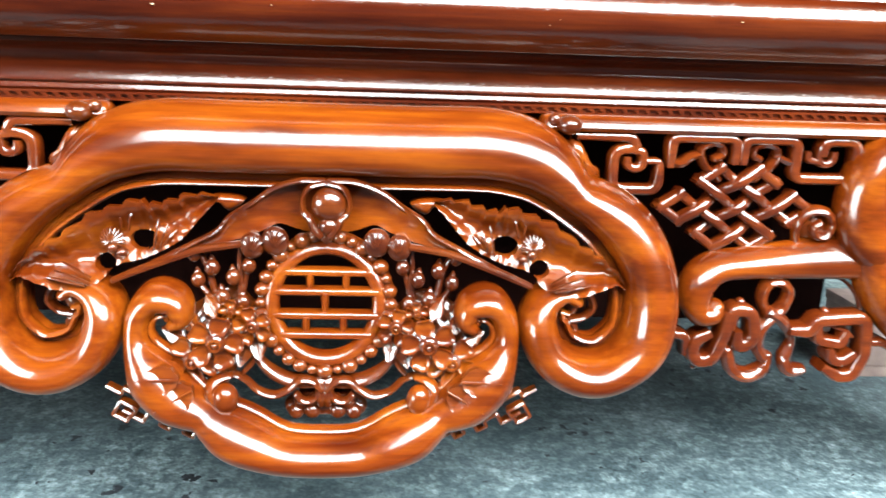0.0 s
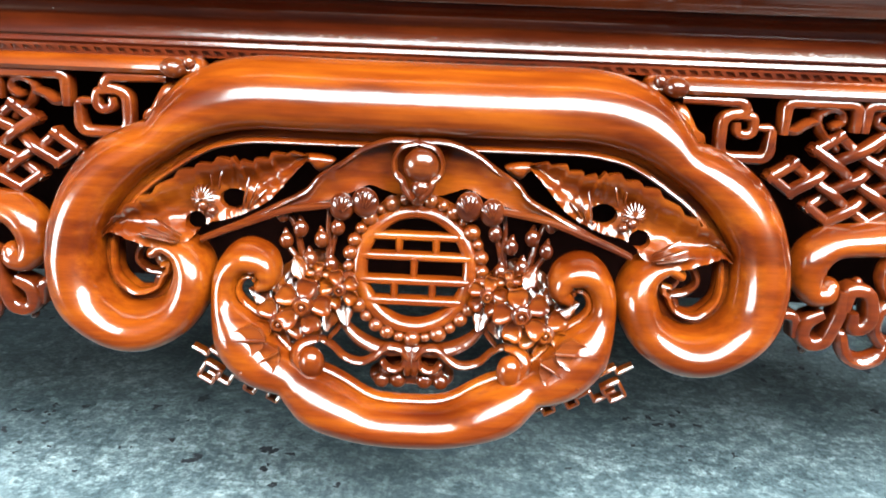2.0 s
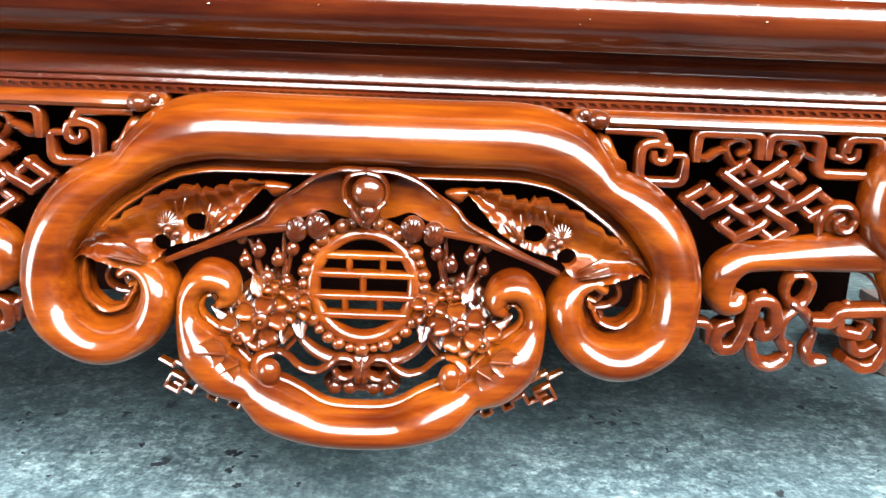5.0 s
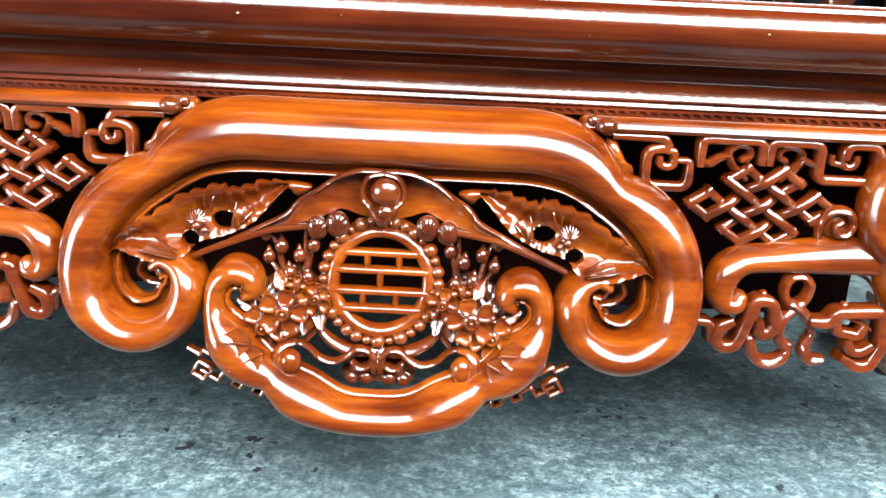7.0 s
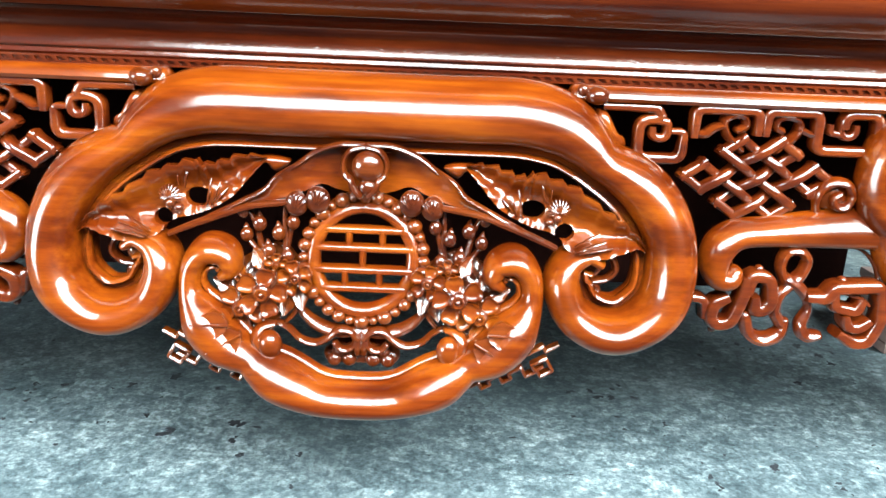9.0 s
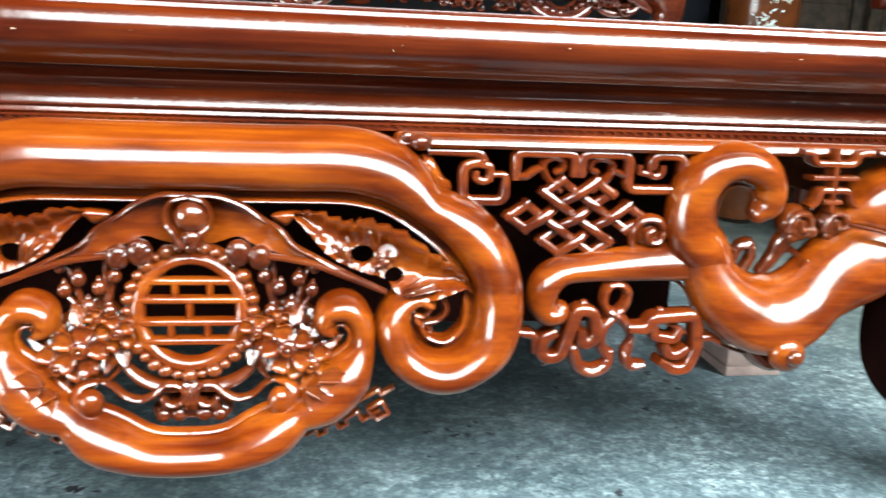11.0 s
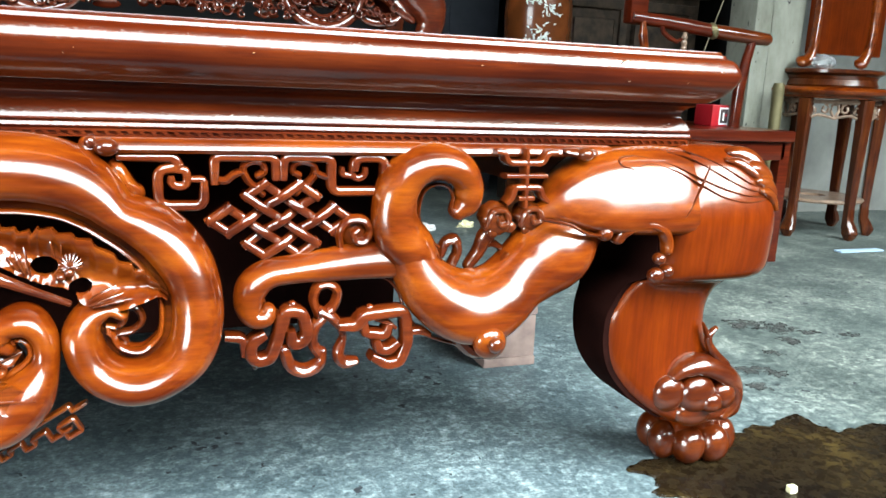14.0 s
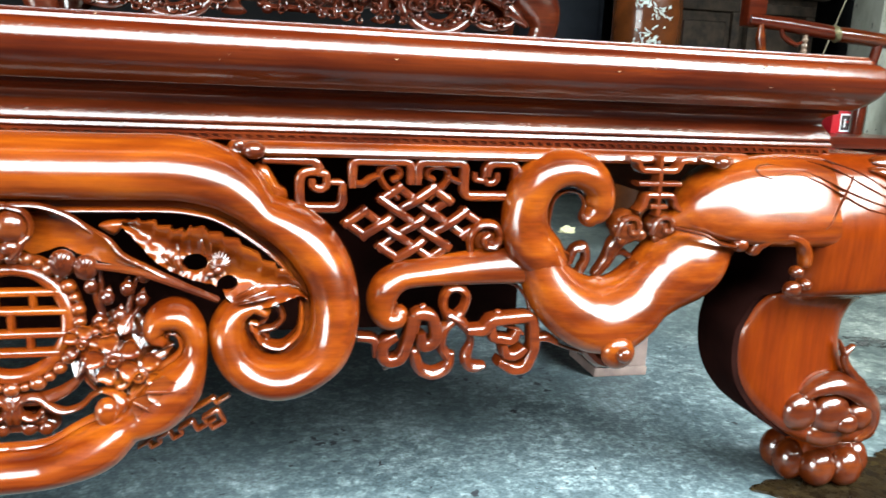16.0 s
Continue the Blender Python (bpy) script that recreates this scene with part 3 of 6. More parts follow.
sweep(bm, [roll_row(-x, z, w) for x, z, w, _ in SCROLL[::-1]] + [roll_row(x, 0.4430, 0.0322) for x in (-0.15, -0.08, 0.0, 0.08, 0.15)] + [roll_row(x, z, w) for x, z, w, _ in SCROLL], 7, 22)
part("cartouche_roll", bm, CARVED, bed)

for s in (1, -1):
    bm = bmesh.new()
    rim = edge_of([(0.0, 0.4430, 0.0322), (0.08, 0.4430, 0.0322), (0.15, 0.4425, 0.0320)] + SCROLL, -1, -0.0085)
    sweep(bm, [(x, z, 0.0030, 0.007, y - 0.001) for x, z, y in rim[::2]], 2, 10, s, 0.8, lean=0.5)
    sweep(bm, [(x, z, 0.0028, 0.008, y + 0.010) for x, z, y in rim[::2]], 2, 8, s, 0.6)
    part("scroll_rim", bm, CARVED, bed)
    bm = bmesh.new()
    lip = edge_of([(0.0, 0.4430, 0.0322), (0.08, 0.4430, 0.0322), (0.15, 0.4425, 0.0320)] + SCROLL, -1, -0.002)
    sweep(bm, [(x, z, 0.0095, 0.007, y + 0.009) for x, z, y in lip[::2]], 2, 10, s, 0.7)
    part("scroll_lip", bm, CARVED, bed)
    bm = bmesh.new()
    ball(bm, 0.224 * s, -0.012, 0.4615, 0.0125, 0.014, 0.0095)
    ball(bm, 0.210 * s, -0.012, 0.4665, 0.006)
    part("corner_knob", bm, CARVED_DEEP, bed)
    bm = bmesh.new()
    relief(bm, [(0.226 * s, 0.448), (0.236 * s, 0.447), (0.243 * s, 0.437), (0.250 * s, 0.425), (0.257 * s, 0.420), (0.258 * s, 0.411), (0.246 * s, 0.405), (0.232 * s, 0.414), (0.224 * s, 0.432)], -0.004, 0.010)
    part("corner_leaf", bm, CARVED, bed)
    # small curl inside the scroll eye
    bm = bmesh.new()
    sweep(bm, [(0.236, 0.309, 0.004, 0.007, -0.045), (0.247, 0.306, 0.0042, 0.007, -0.045), (0.252, 0.293, 0.004, 0.007, -0.045), (0.243, 0.283, 0.0036, 0.007, -0.045), (0.231, 0.281, 0.004, 0.007, -0.045), (0.228, 0.277, 0.003, 0.007, -0.045)], 5, 10, s)
    sweep(bm, [(0.230, 0.281, 0.004, 0.006, -0.045), (0.236, 0.272, 0.0036, 0.006, -0.045), (0.231, 0.263, 0.004, 0.006, -0.045), (0.236, 0.258, 0.003, 0.006, -0.045)], 5, 10, s)
    part("scroll_tendril", bm, CARVED_DEEP, bed)
    # meander along the flank of the lobe
    bm = bmesh.new()
    run, up = np.array((0.862, 0.507)), np.array((-0.507, 0.862))
    start = np.array((0.1108, 0.1685))

    def fret(steps):
        q, out = start.copy(), [tuple(start)]
        for along, across in steps:
            q = q + run * along - up * across
            out.append(tuple(q))
        return out

    key = [(0.010, 0), (0, 0.007), (0.010, 0), (0, -0.005), (0.012, 0), (0, 0.009), (0.010, 0), (0, -0.006), (0.014, 0), (0, 0.011), (0.011, 0), (0, -0.008), (0.016, 0), (0, 0.015), (-0.014, 0), (0, -0.008), (0.007, 0)]
    bar(bm, fret(key), 0.0021, 0.006, -0.066, s, 8, 0.0008)
    bar(bm, fret([(0.040, -0.004), (0.046, 0.0), (0.0, 0.006), (0.014, 0.0)]), 0.0021, 0.006, -0.064, s, 8, 0.0008)
    part("flank_meander", bm, CARVED_FINE, bed)

LOWER = [(0.0, 0.1665, 0.0190), (0.035, 0.1685, 0.0193), (0.062, 0.1775, 0.0228), (0.082, 0.1865, 0.0235), (0.096, 0.1960, 0.0200), (0.1065, 0.2035, 0.0178), (0.119, 0.2095, 0.0205), (0.1355, 0.2195, 0.0240), (0.1525, 0.2390, 0.0240)] + LOBE[4:]
lobe_rows = [(x, z, w, min(0.030, 0.008 + w), belly(z) - 0.013) for x, z, w in LOWER]
bm = bmesh.new()
sweep(bm, [(-r[0],) + r[1:] for r in lobe_rows[:0:-1]] + lobe_rows, 7, 20)
part("lower_roll", bm, CARVED, bed)
for s in (1, -1):
    rim = edge_of(LOWER, 1, -0.001)
    bm = bmesh.new()
    sweep(bm, [(x, z, 0.0030, 0.006, y - 0.013) for x, z, y in rim[::2]], 2, 10, s, 0.8, lean=0.5)
    part("lower_rim", bm, CARVED, bed)

# longevity medallion with its string of beads
MED_X, MED_Z = 0.0, 0.2965


def med_y(z):
    return -0.052 - 0.25 * (MED_Z - z)


med = part("medallion", sweep(bmesh.new(), [(MED_X + 0.0495 * math.cos(a), MED_Z + 0.0500 * math.sin(a), 0.0072 - 0.0008 * math.sin(a) ** 4, 0.0080, med_y(MED_Z + 0.05 * math.sin(a))) for a in [radians(90 + k * 15) for k in range(25)]], 2, 14, 1, 0.85, cap=False), CARVED, bed)
for z, h in ((0.3245, 0.0415), (0.3070, 0.0480), (0.2860, 0.0480), (0.2685, 0.0415)):
    bm = bmesh.new()
    sweep(bm, [(MED_X - h, z, 0.0037, 0.008, med_y(z)), (MED_X, z, 0.0037, 0.008, med_y(z)), (MED_X + h, z, 0.0037, 0.008, med_y(z))], 2, 16, 1, 0.55, lean=0.16)
    part("lattice_bar", bm, CARVED, med)
for x, z, h in ((-0.015, 0.3158, 0.008), (0.018, 0.3158, 0.008), (-0.001, 0.2965, 0.010), (-0.018, 0.2772, 0.008), (0.016, 0.2772, 0.008)):
    bm = bmesh.new()
    sweep(bm, [(x, z - h, 0.0034, 0.0075, med_y(z)), (x, z + h, 0.0038, 0.0075, med_y(z))], 2, 10, 1, 0.7, cap=False)
    part("lattice_stud", bm, CARVED, med)
bm = bmesh.new()
sweep(bm, [(MED_X + 0.0580 * math.cos(a), MED_Z + 0.0585 * math.sin(a), 0.0058, 0.008, med_y(MED_Z + 0.0585 * math.sin(a)) + 0.006) for a in [radians(90 + k * 15) for k in range(25)]], 2, 8, cap=False)
part("bead_bed", bm, CARVED_FINE, med)
bead_mesh = None
for k in range(32):
    a = 2 * math.pi * k / 32
    z = MED_Z + 0.0600 * math.sin(a)
    if bead_mesh is None:
        b = part("bead", ball(bmesh.new(), 0, 0, 0, 0.0066, 0.0072, 0.0062, 12, 8), CARVED_FINE, med)
        bead_mesh = b.data
    else:
        b = new("bead", bead_mesh)
        b.parent = med
    b.location = (MED_X + 0.0594 * math.cos(a), med_y(z) - 0.003, z)
    q = 1 + 0.24 * math.sin(k * 2.7)
    b.scale = (q, q, q)

# winged ornament above the medallion
orn = part("winged_crest", ball(ball(bmesh.new(), 0.003, -0.050, 0.388, 0.0165, 0.013, 0.0165, 18, 12), 0.003, -0.052, 0.369, 0.010, 0.010, 0.009), CARVED_DEEP, bed)
for s in (1, -1):
    bm = sheet(bmesh.new(), [(0.002, 0.4095, 0.004, 0.366), (0.014, 0.4100, 0.016, 0.359), (0.026, 0.408, 0.028, 0.362), (0.044, 0.401, 0.044, 0.367), (0.060, 0.393, 0.059, 0.3605), (0.074, 0.384, 0.075, 0.3545),
                               (0.087, 0.3735, 0.090, 0.3505), (0.099, 0.3610, 0.105, 0.3465), (0.124, 0.3475, 0.126, 0.3415)], 6, 12,
               lambda u, v, x, z: -0.036 - 0.016 * u + 0.009 * math.sin(math.pi * v * 0.75) * (1 - 0.6 * u) - 0.0005 * math.sin(30 * u + 6 * v) * v, s)
    part("crest_wing", bm, CARVED, orn)
    bm = bmesh.new()
    sweep(bm, [(0.002, 0.409, 0.003, 0.005, -0.046), (0.026, 0.408, 0.003, 0.005, -0.044), (0.049, 0.399, 0.003, 0.005, -0.041), (0.069, 0.3845, 0.003, 0.005, -0.039), (0.087, 0.3735, 0.0028, 0.005, -0.041), (0.099, 0.3605, 0.0026, 0.005, -0.046), (0.124, 0.3475, 0.0026, 0.005, -0.050), (0.154, 0.332, 0.003, 0.005, -0.054), (0.185, 0.318, 0.002, 0.004, -0.056)], 5, 10, s)
    sweep(bm, [(0.001, 0.4075, 0.0028, 0.006, -0.048), (0.014, 0.404, 0.0028, 0.006, -0.050), (0.0205, 0.394, 0.0028, 0.006, -0.051), (0.0195, 0.382, 0.003, 0.006, -0.052), (0.0135, 0.376, 0.0034, 0.006, -0.056), (0.0105, 0.368, 0.0036, 0.006, -0.058), (0.004, 0.361, 0.003, 0.006, -0.058)], 5, 10, s)
    part("crest_edge", bm, CARVED_DEEP, orn)
    # shells beside the medallion
    for x, z, r in ((0.046, 0.3535, 0.0125), (0.0665, 0.349, 0.0115)):
        bm = bmesh.new()
        ball(bm, x * s, -0.050, z, r, 0.009, r * 1.1, 16, 10)
        for k in range(5):
            a = radians(60 + 24 * k)
            sweep(bm, [(x + 0.2 * r * math.cos(a), z + 0.2 * r * math.sin(a) - r * 0.3, 0.0012, 0.003, -0.0575), (x + 0.85 * r * math.cos(a), z + 0.85 * r * math.sin(a), 0.0016, 0.003, -0.055)], 1, 6, s)
        part("shell_boss", bm, CARVED_DEEP, bed)
    # long acanthus leaf under the roll
    def leaf_depth(u, v, x, z):
        vein = math.sin(2 * math.pi * (u * 17 + v * 2.2)) * (0.35 + 0.65 * v) * min(1.0, 6 * u, 6 * (1 - u))
        cup = (0.0035 + 0.003 * math.sin(math.pi * u)) * math.cos(2 * math.pi * v)
        lip = 0.010 * max(0.0, v - 0.62) * max(0.0, math.sin(math.pi * (u - 0.45) / 0.5)) / 0.38 if 0.45 < u < 0.95 else 0.0
        sink = sum(0.007 * math.exp(-(((x - hx) / 0.016) ** 2 + ((z - hz) / 0.013) ** 2)) for hx, hz in ((0.166, 0.350), (0.197, 0.331)))
        return -0.038 - 0.014 * u - 0.008 * u * u - cup - lip + sink + 0.0011 * vein * v + 0.0003 * math.sin(x * 410) * math.sin(z * 530)

    bm = sheet(bmesh.new(), [(0.098, 0.3915, 0.098, 0.3885), (0.121, 0.391, 0.114, 0.371), (0.140, 0.385, 0.131, 0.352), (0.156, 0.382, 0.151, 0.340), (0.167, 0.386, 0.167, 0.334), (0.188, 0.380, 0.187, 0.3285), (0.209, 0.372, 0.203, 0.314),
                               (0.234, 0.354, 0.228, 0.3085), (0.252, 0.343, 0.254, 0.316), (0.268, 0.331, 0.268, 0.3205), (0.277, 0.3195, 0.2765, 0.316)], 11, 18, leaf_depth, s, 13, 0.0058, ((0.166, 0.350, 0.0125, 0.0085), (0.1975, 0.3305, 0.0105, 0.0070)))
    leaf = part("acanthus_leaf", bm, CARVED, bed)
    bm = bmesh.new()
    relief(bm, [(0.076, 0.386), (0.086, 0.391), (0.104, 0.391), (0.114, 0.384), (0.100, 0.385), (0.090, 0.376)], -0.030, 0.006, s, 3)
    part("leaf_tip", bm, CARVED, leaf)
    bm = bmesh.new()
    for k in range(13):
        a = radians(-30 + 20 * k)
        sweep(bm, [(0.190, 0.352, 0.0011, 0.003, -0.0535), (0.190 + 0.007 * math.cos(a), 0.352 + 0.007 * math.sin(a), 0.0011, 0.003, -0.0520), (0.190 + 0.0105 * math.cos(a), 0.353 + 0.0105 * math.sin(a), 0.0008, 0.003, -0.049)], 2, 6, s)
    ball(bm, 0.189 * s, -0.052, 0.3455, 0.005, 0.006, 0.005)
    ball(bm, 0.181 * s, -0.052, 0.3415, 0.005, 0.006, 0.004)
    part("leaf_rosette", bm, CARVED_DEEP, leaf)
    for x0, z0, x1, z1, yy in ((0.150, 0.344, 0.142, 0.366, -0.047), (0.155, 0.3425, 0.150, 0.370, -0.047), (0.146, 0.347, 0.135, 0.360, -0.046), (0.176, 0.360, 0.172, 0.380, -0.046), (0.182, 0.362, 0.183, 0.378, -0.046), (0.206, 0.317, 0.236, 0.327, -0.070), (0.206, 0.321, 0.230, 0.334, -0.066), (0.210, 0.315, 0.243, 0.321, -0.070)):
        bm = bmesh.new()
        sweep(bm, [(x0, z0, 0.0008, 0.0025, yy), ((x0 + x1) / 2, (z0 + z1) / 2 + 0.001, 0.0013, 0.003, yy), (x1, z1, 0.0005, 0.002, yy + 0.004)], 3, 6, s)
        part("leaf_vein", bm, CARVED_DEEP, leaf)
    # branch with berries
    br = part("berry_branch", sweep(bmesh.new(), [(0.062, 0.352, 0.003, 0.004, -0.050), (0.085, 0.3495, 0.0032, 0.005, -0.052), (0.112, 0.3455, 0.0034, 0.005, -0.054), (0.138, 0.337, 0.0036, 0.005, -0.056), (0.165, 0.327, 0.0036, 0.005, -0.058), (0.188, 0.3175, 0.003, 0.005, -0.060)], 5, 8, s), CARVED_DEEP, bed)
    for pts in (((0.078, 0.350), (0.079, 0.330), (0.078, 0.312), (0.080, 0.286)), ((0.118, 0.346), (0.109, 0.330), (0.104, 0.310), (0.098, 0.284)), ((0.121, 0.316), (0.112, 0.306), (0.104, 0.294)), ((0.066, 0.345), (0.072, 0.325), (0.078, 0.300))):
        bm = bmesh.new()
        sweep(bm, [(x, z, 0.0021 + 0.0006 * k, 0.0035, -0.046) for k, (x, z) in enumerate(pts)], 4, 8, s)
        part("twig", bm, CARVED_DEEP, br)
    for x, z, r in ((0.070, 0.3300, 0.0066), (0.103, 0.3275, 0.0070), (0.116, 0.3160, 0.0066), (0.0845, 0.3185, 0.0068), (0.0950, 0.2990, 0.0074), (0.0760, 0.2945, 0.0070), (0.119, 0.3395, 0.0060)):
        bm = bmesh.new()
        ball(bm, x * s, -0.050, z, r, r, r * 1.15, 12, 8)
        sweep(bm, [(x, z, r * 0.8, r * 0.7, -0.048), (x + 0.001, z + r * 1.15, r * 0.42, 0.003, -0.047), (x + 0.0015, z + r * 1.5, 0.0014, 0.002, -0.046)], 3, 8, s)
        part("berry", bm, CARVED_DEEP, br)
    # blossom spray
    spray = part("blossom_spray", relief(bmesh.new(), [(0.070, 0.266), (0.078, 0.290), (0.100, 0.290), (0.118, 0.276), (0.134, 0.260), (0.144, 0.238), (0.132, 0.226), (0.112, 0.236), (0.090, 0.248), (0.076, 0.256)], -0.038, 0.006, s, 3, 0.016, 0.05), CARVED_DEEP, bed)
    for cx, cz, r, yy in ((0.0945, 0.2680, 0.0190, -0.088), (0.1160, 0.2500, 0.0180, -0.084), (0.0645, 0.2800, 0.0135, -0.074), (0.0840, 0.2905, 0.0090, -0.068)):
        fl = part("blossom", ball(bmesh.new(), cx * s, yy + 0.001, cz, r * 0.50, 0.006, r * 0.50, 12, 8), CARVED_DEEP, bed)
        bm = bmesh.new()
        sweep(bm, [(cx + r * 0.27 * math.cos(a), cz + r * 0.27 * math.sin(a), r * 0.085, 0.0022, yy - 0.0045) for a in [radians(60 * k) for k in range(7)]], 2, 6, s, cap=False, lean=0.1)
        ball(bm, cx * s, yy - 0.004, cz, r * 0.15, 0.0030, r * 0.15, 8, 6)
        part("stamen", bm, CARVED_FINE, fl)
        for k in range(5):
            a = radians(90 + 72 * k + cx * 900)
            px, pz = cx + r * 0.86 * math.cos(a), cz + r * 0.86 * math.sin(a)
            tx, tz = math.cos(a), math.sin(a)
            o = []
            for q in range(10):
                b = 2 * math.pi * q / 10
                u, v = r * (0.52 - (0.10 if q == 0 else 0.0)) * math.cos(b), r * (0.45 + 0.12 * math.cos(b)) * math.sin(b)
                o.append((px + tx * u - tz * v, pz + tz * u + tx * v))
            tilt = -0.30 - 0.12 * math.sin(2.3 * k + cx * 300)
            petal = relief(bmesh.new(), o, yy - 0.002 + 0.0024 * (k % 2), -0.0034, s, 3, 0.0045, 0.0, 5, 0.4 * tilt * tx, 0.4 * tilt * tz + 0.16)
            part("petal", petal, CARVED, fl)
    for bx, bz, ang, ln in ((0.124, 0.240, -2, 0.036), (0.112, 0.231, -30, 0.038), (0.100, 0.236, -62, 0.026), (0.126, 0.266, 24, 0.022), (0.116, 0.274, 52, 0.020), (0.098, 0.286, 62, 0.020), (0.062, 0.268, -100, 0.022), (0.070, 0.262, -72, 0.022)):
        ca, sa = math.cos(radians(ang)), math.sin(radians(ang))
        pts = [(bx + ca * u * ln - sa * v * ln, bz + sa * u * ln + ca * v * ln) for u, v in ((0.0, 0.0), (0.2, 0.27), (0.5, 0.32), (1.0, 0.0), (0.5, -0.32), (0.2, -0.27))]
        bm = bmesh.new()
        ly = belly(bz) - (0.041 if bx > 0.105 and bz < 0.254 else 0.013)
        lean = 0.34 if bx > 0.105 and bz < 0.254 else 0.50
        relief(bm, pts, ly, -0.0012, s, 4, 0.006, 0.04, 5, 0.0, lean)
        cxy = np.mean(pts, axis=0)
        sweep(bm, [(pts[0][0], pts[0][1], 0.0008, 0.002, ly - 0.001 + lean * (pts[0][1] - cxy[1])), (cxy[0], cxy[1], 0.0010, 0.002, ly - 0.0005), (pts[3][0], pts[3][1], 0.0006, 0.002, ly + lean * (pts[3][1] - cxy[1]))], 3, 6, s)
        part("spray_leaf", bm, CARVED_FINE, spray)
    bm = bmesh.new()
    ball(bm, 0.0870 * s, -0.090, 0.2165, 0.0120, 0.012, 0.0150)
    sweep(bm, [(0.094, 0.214, 0.007, 0.008, -0.090), (0.100, 0.224, 0.0065, 0.008, -0.088), (0.094, 0.233, 0.005, 0.007, -0.084), (0.084, 0.235, 0.003, 0.006, -0.080)], 4, 10, s)
    part("spray_bud", bm, CARVED, spray)
    bm = sheet(bmesh.new(), [(0.060, 0.284, 0.064, 0.252), (0.070, 0.290, 0.078, 0.240), (0.085, 0.300, 0.095, 0.214), (0.105, 0.298, 0.112, 0.206), (0.128, 0.284, 0.130, 0.214), (0.146, 0.262, 0.146, 0.226)], 7, 14,
               lambda u, v, x, z: belly(z) + 0.003 + 0.30 * (z - 0.25) - 0.003 * math.sin(x * 330 + 2) * math.sin(z * 290), s, 0, 0.0, (), 0.008)
    part("spray_ground", bm, CARVED_FINE, spray)
    # wavy tendril to the middle
    bm = bmesh.new()
    sweep(bm, [(0.098, 0.222, 0.0035, 0.006, -0.070), (0.085, 0.232, 0.003, 0.006, -0.070), (0.072, 0.228, 0.003, 0.006, -0.072), (0.060, 0.217, 0.0032, 0.006, -0.073), (0.045, 0.2135, 0.0035, 0.006, -0.074), (0.033, 0.219, 0.0036, 0.006, -0.074), (0.022, 0.2285, 0.0036, 0.006, -0.074), (0.011, 0.2275, 0.0034, 0.006, -0.074), (0.003, 0.219, 0.003, 0.006, -0.074)], 5, 10, s)
    sweep(bm, [(0.070, 0.262, 0.0030, 0.006, -0.062), (0.062, 0.247, 0.0040, 0.007, -0.064), (0.050, 0.2345, 0.0055, 0.008, -0.066), (0.034, 0.2265, 0.0060, 0.008, -0.067), (0.018, 0.2245, 0.0060, 0.008, -0.067), (0.002, 0.2265, 0.0060, 0.008, -0.067)], 5, 10, s)
    sweep(bm, [(0.074, 0.234, 0.0022, 0.005, -0.070), (0.066, 0.243, 0.0028, 0.005, -0.066), (0.064, 0.254, 0.0020, 0.005, -0.064)], 4, 8, s)
    part("tendril", bm, CARVED_DEEP, spray)
    bm = bmesh.new()
    sweep(bm, [(0.016 + 0.0105 * math.cos(a), 0.217 + 0.0105 * math.sin(a), 0.0034, 0.006, -0.072) for a in [radians(60 + 40 * k) for k in range(8)]], 3, 10, s)
    for x, z, r in ((0.010, 0.206, 0.0065), (0.0225, 0.203, 0.007), (0.012, 0.194, 0.008), (0.027, 0.193, 0.0075)):
        ball(bm, x * s, -0.066, z, r, r * 0.9, r)
    sweep(bm, [(0.000, 0.200, 0.012, 0.008, -0.058), (0.016, 0.200, 0.013, 0.008, -0.058), (0.032, 0.196, 0.008, 0.007, -0.058)], 3, 10, s)
    sweep(bm, [(0.003, 0.224, 0.005, 0.006, -0.070), (0.003, 0.212, 0.006, 0.007, -0.072), (0.003, 0.203, 0.004, 0.006, -0.070)], 3, 10, s)
    part("fruit_boss", bm, CARVED_DEEP, spray)

# ---- openwork panels, corner scrolls and legs, on either side ----
KNOT_X, KNOT_Z, KA, KB = 0.3970, 0.3840, 0.0188, 0.0131


def knot_at(i, j):
    """i steps along the rising strands, j along the falling ones."""
    return KNOT_X + (i + j) * KA, KNOT_Z + (i - j) * KB


def knot_strands():
    """Three rising and three falling strands woven over and under, with the short turns that close the loops."""
    out = []
    for j in (-1, 0, 1):
        out.append([(*knot_at(i, j), 0.0 if abs(i) == 2 else (-0.0045 if (i + j) % 2 == 0 else 0.0045)) for i in (-2, -1, 0, 1, 2)])
    for i in (-1, 0, 1):
        out.append([(*knot_at(i, j), 0.0 if abs(j) == 2 else (0.0045 if (i + j) % 2 == 0 else -0.0045)) for j in (-2, -1, 0, 1, 2)])
    for p, q in (((0, -2), (1, -2)), ((-2, -2), (-1, -2)), ((-2, -2), (-2, -1)), ((-2, 0), (-2, 1)), ((2, -1), (2, 0)), ((-1, 2), (0, 2)), ((2, 1), (2, 2)), ((1, 2), (2, 2))):
        out.append([(*knot_at(*p), 0.0), (*knot_at(*q), 0.0)])
    return out


HEAD = [(0.4725, 0.895, 1.005, -0.003, 0.15), (0.462, 0.895, 1.020, -0.020, 0.15), (0.453, 0.892, 1.029, -0.0305, 0.15), (0.441, 0.888, 1.036, -0.0390, 0.152), (0.4165, 0.878, 1.043, -0.0510, 0.157), (0.392, 0.868, 1.046, -0.0598, 0.16), (0.370, 0.866, 1.047, -0.062, 0.16), (0.345, 0.868, 1.047, -0.060, 0.16)]


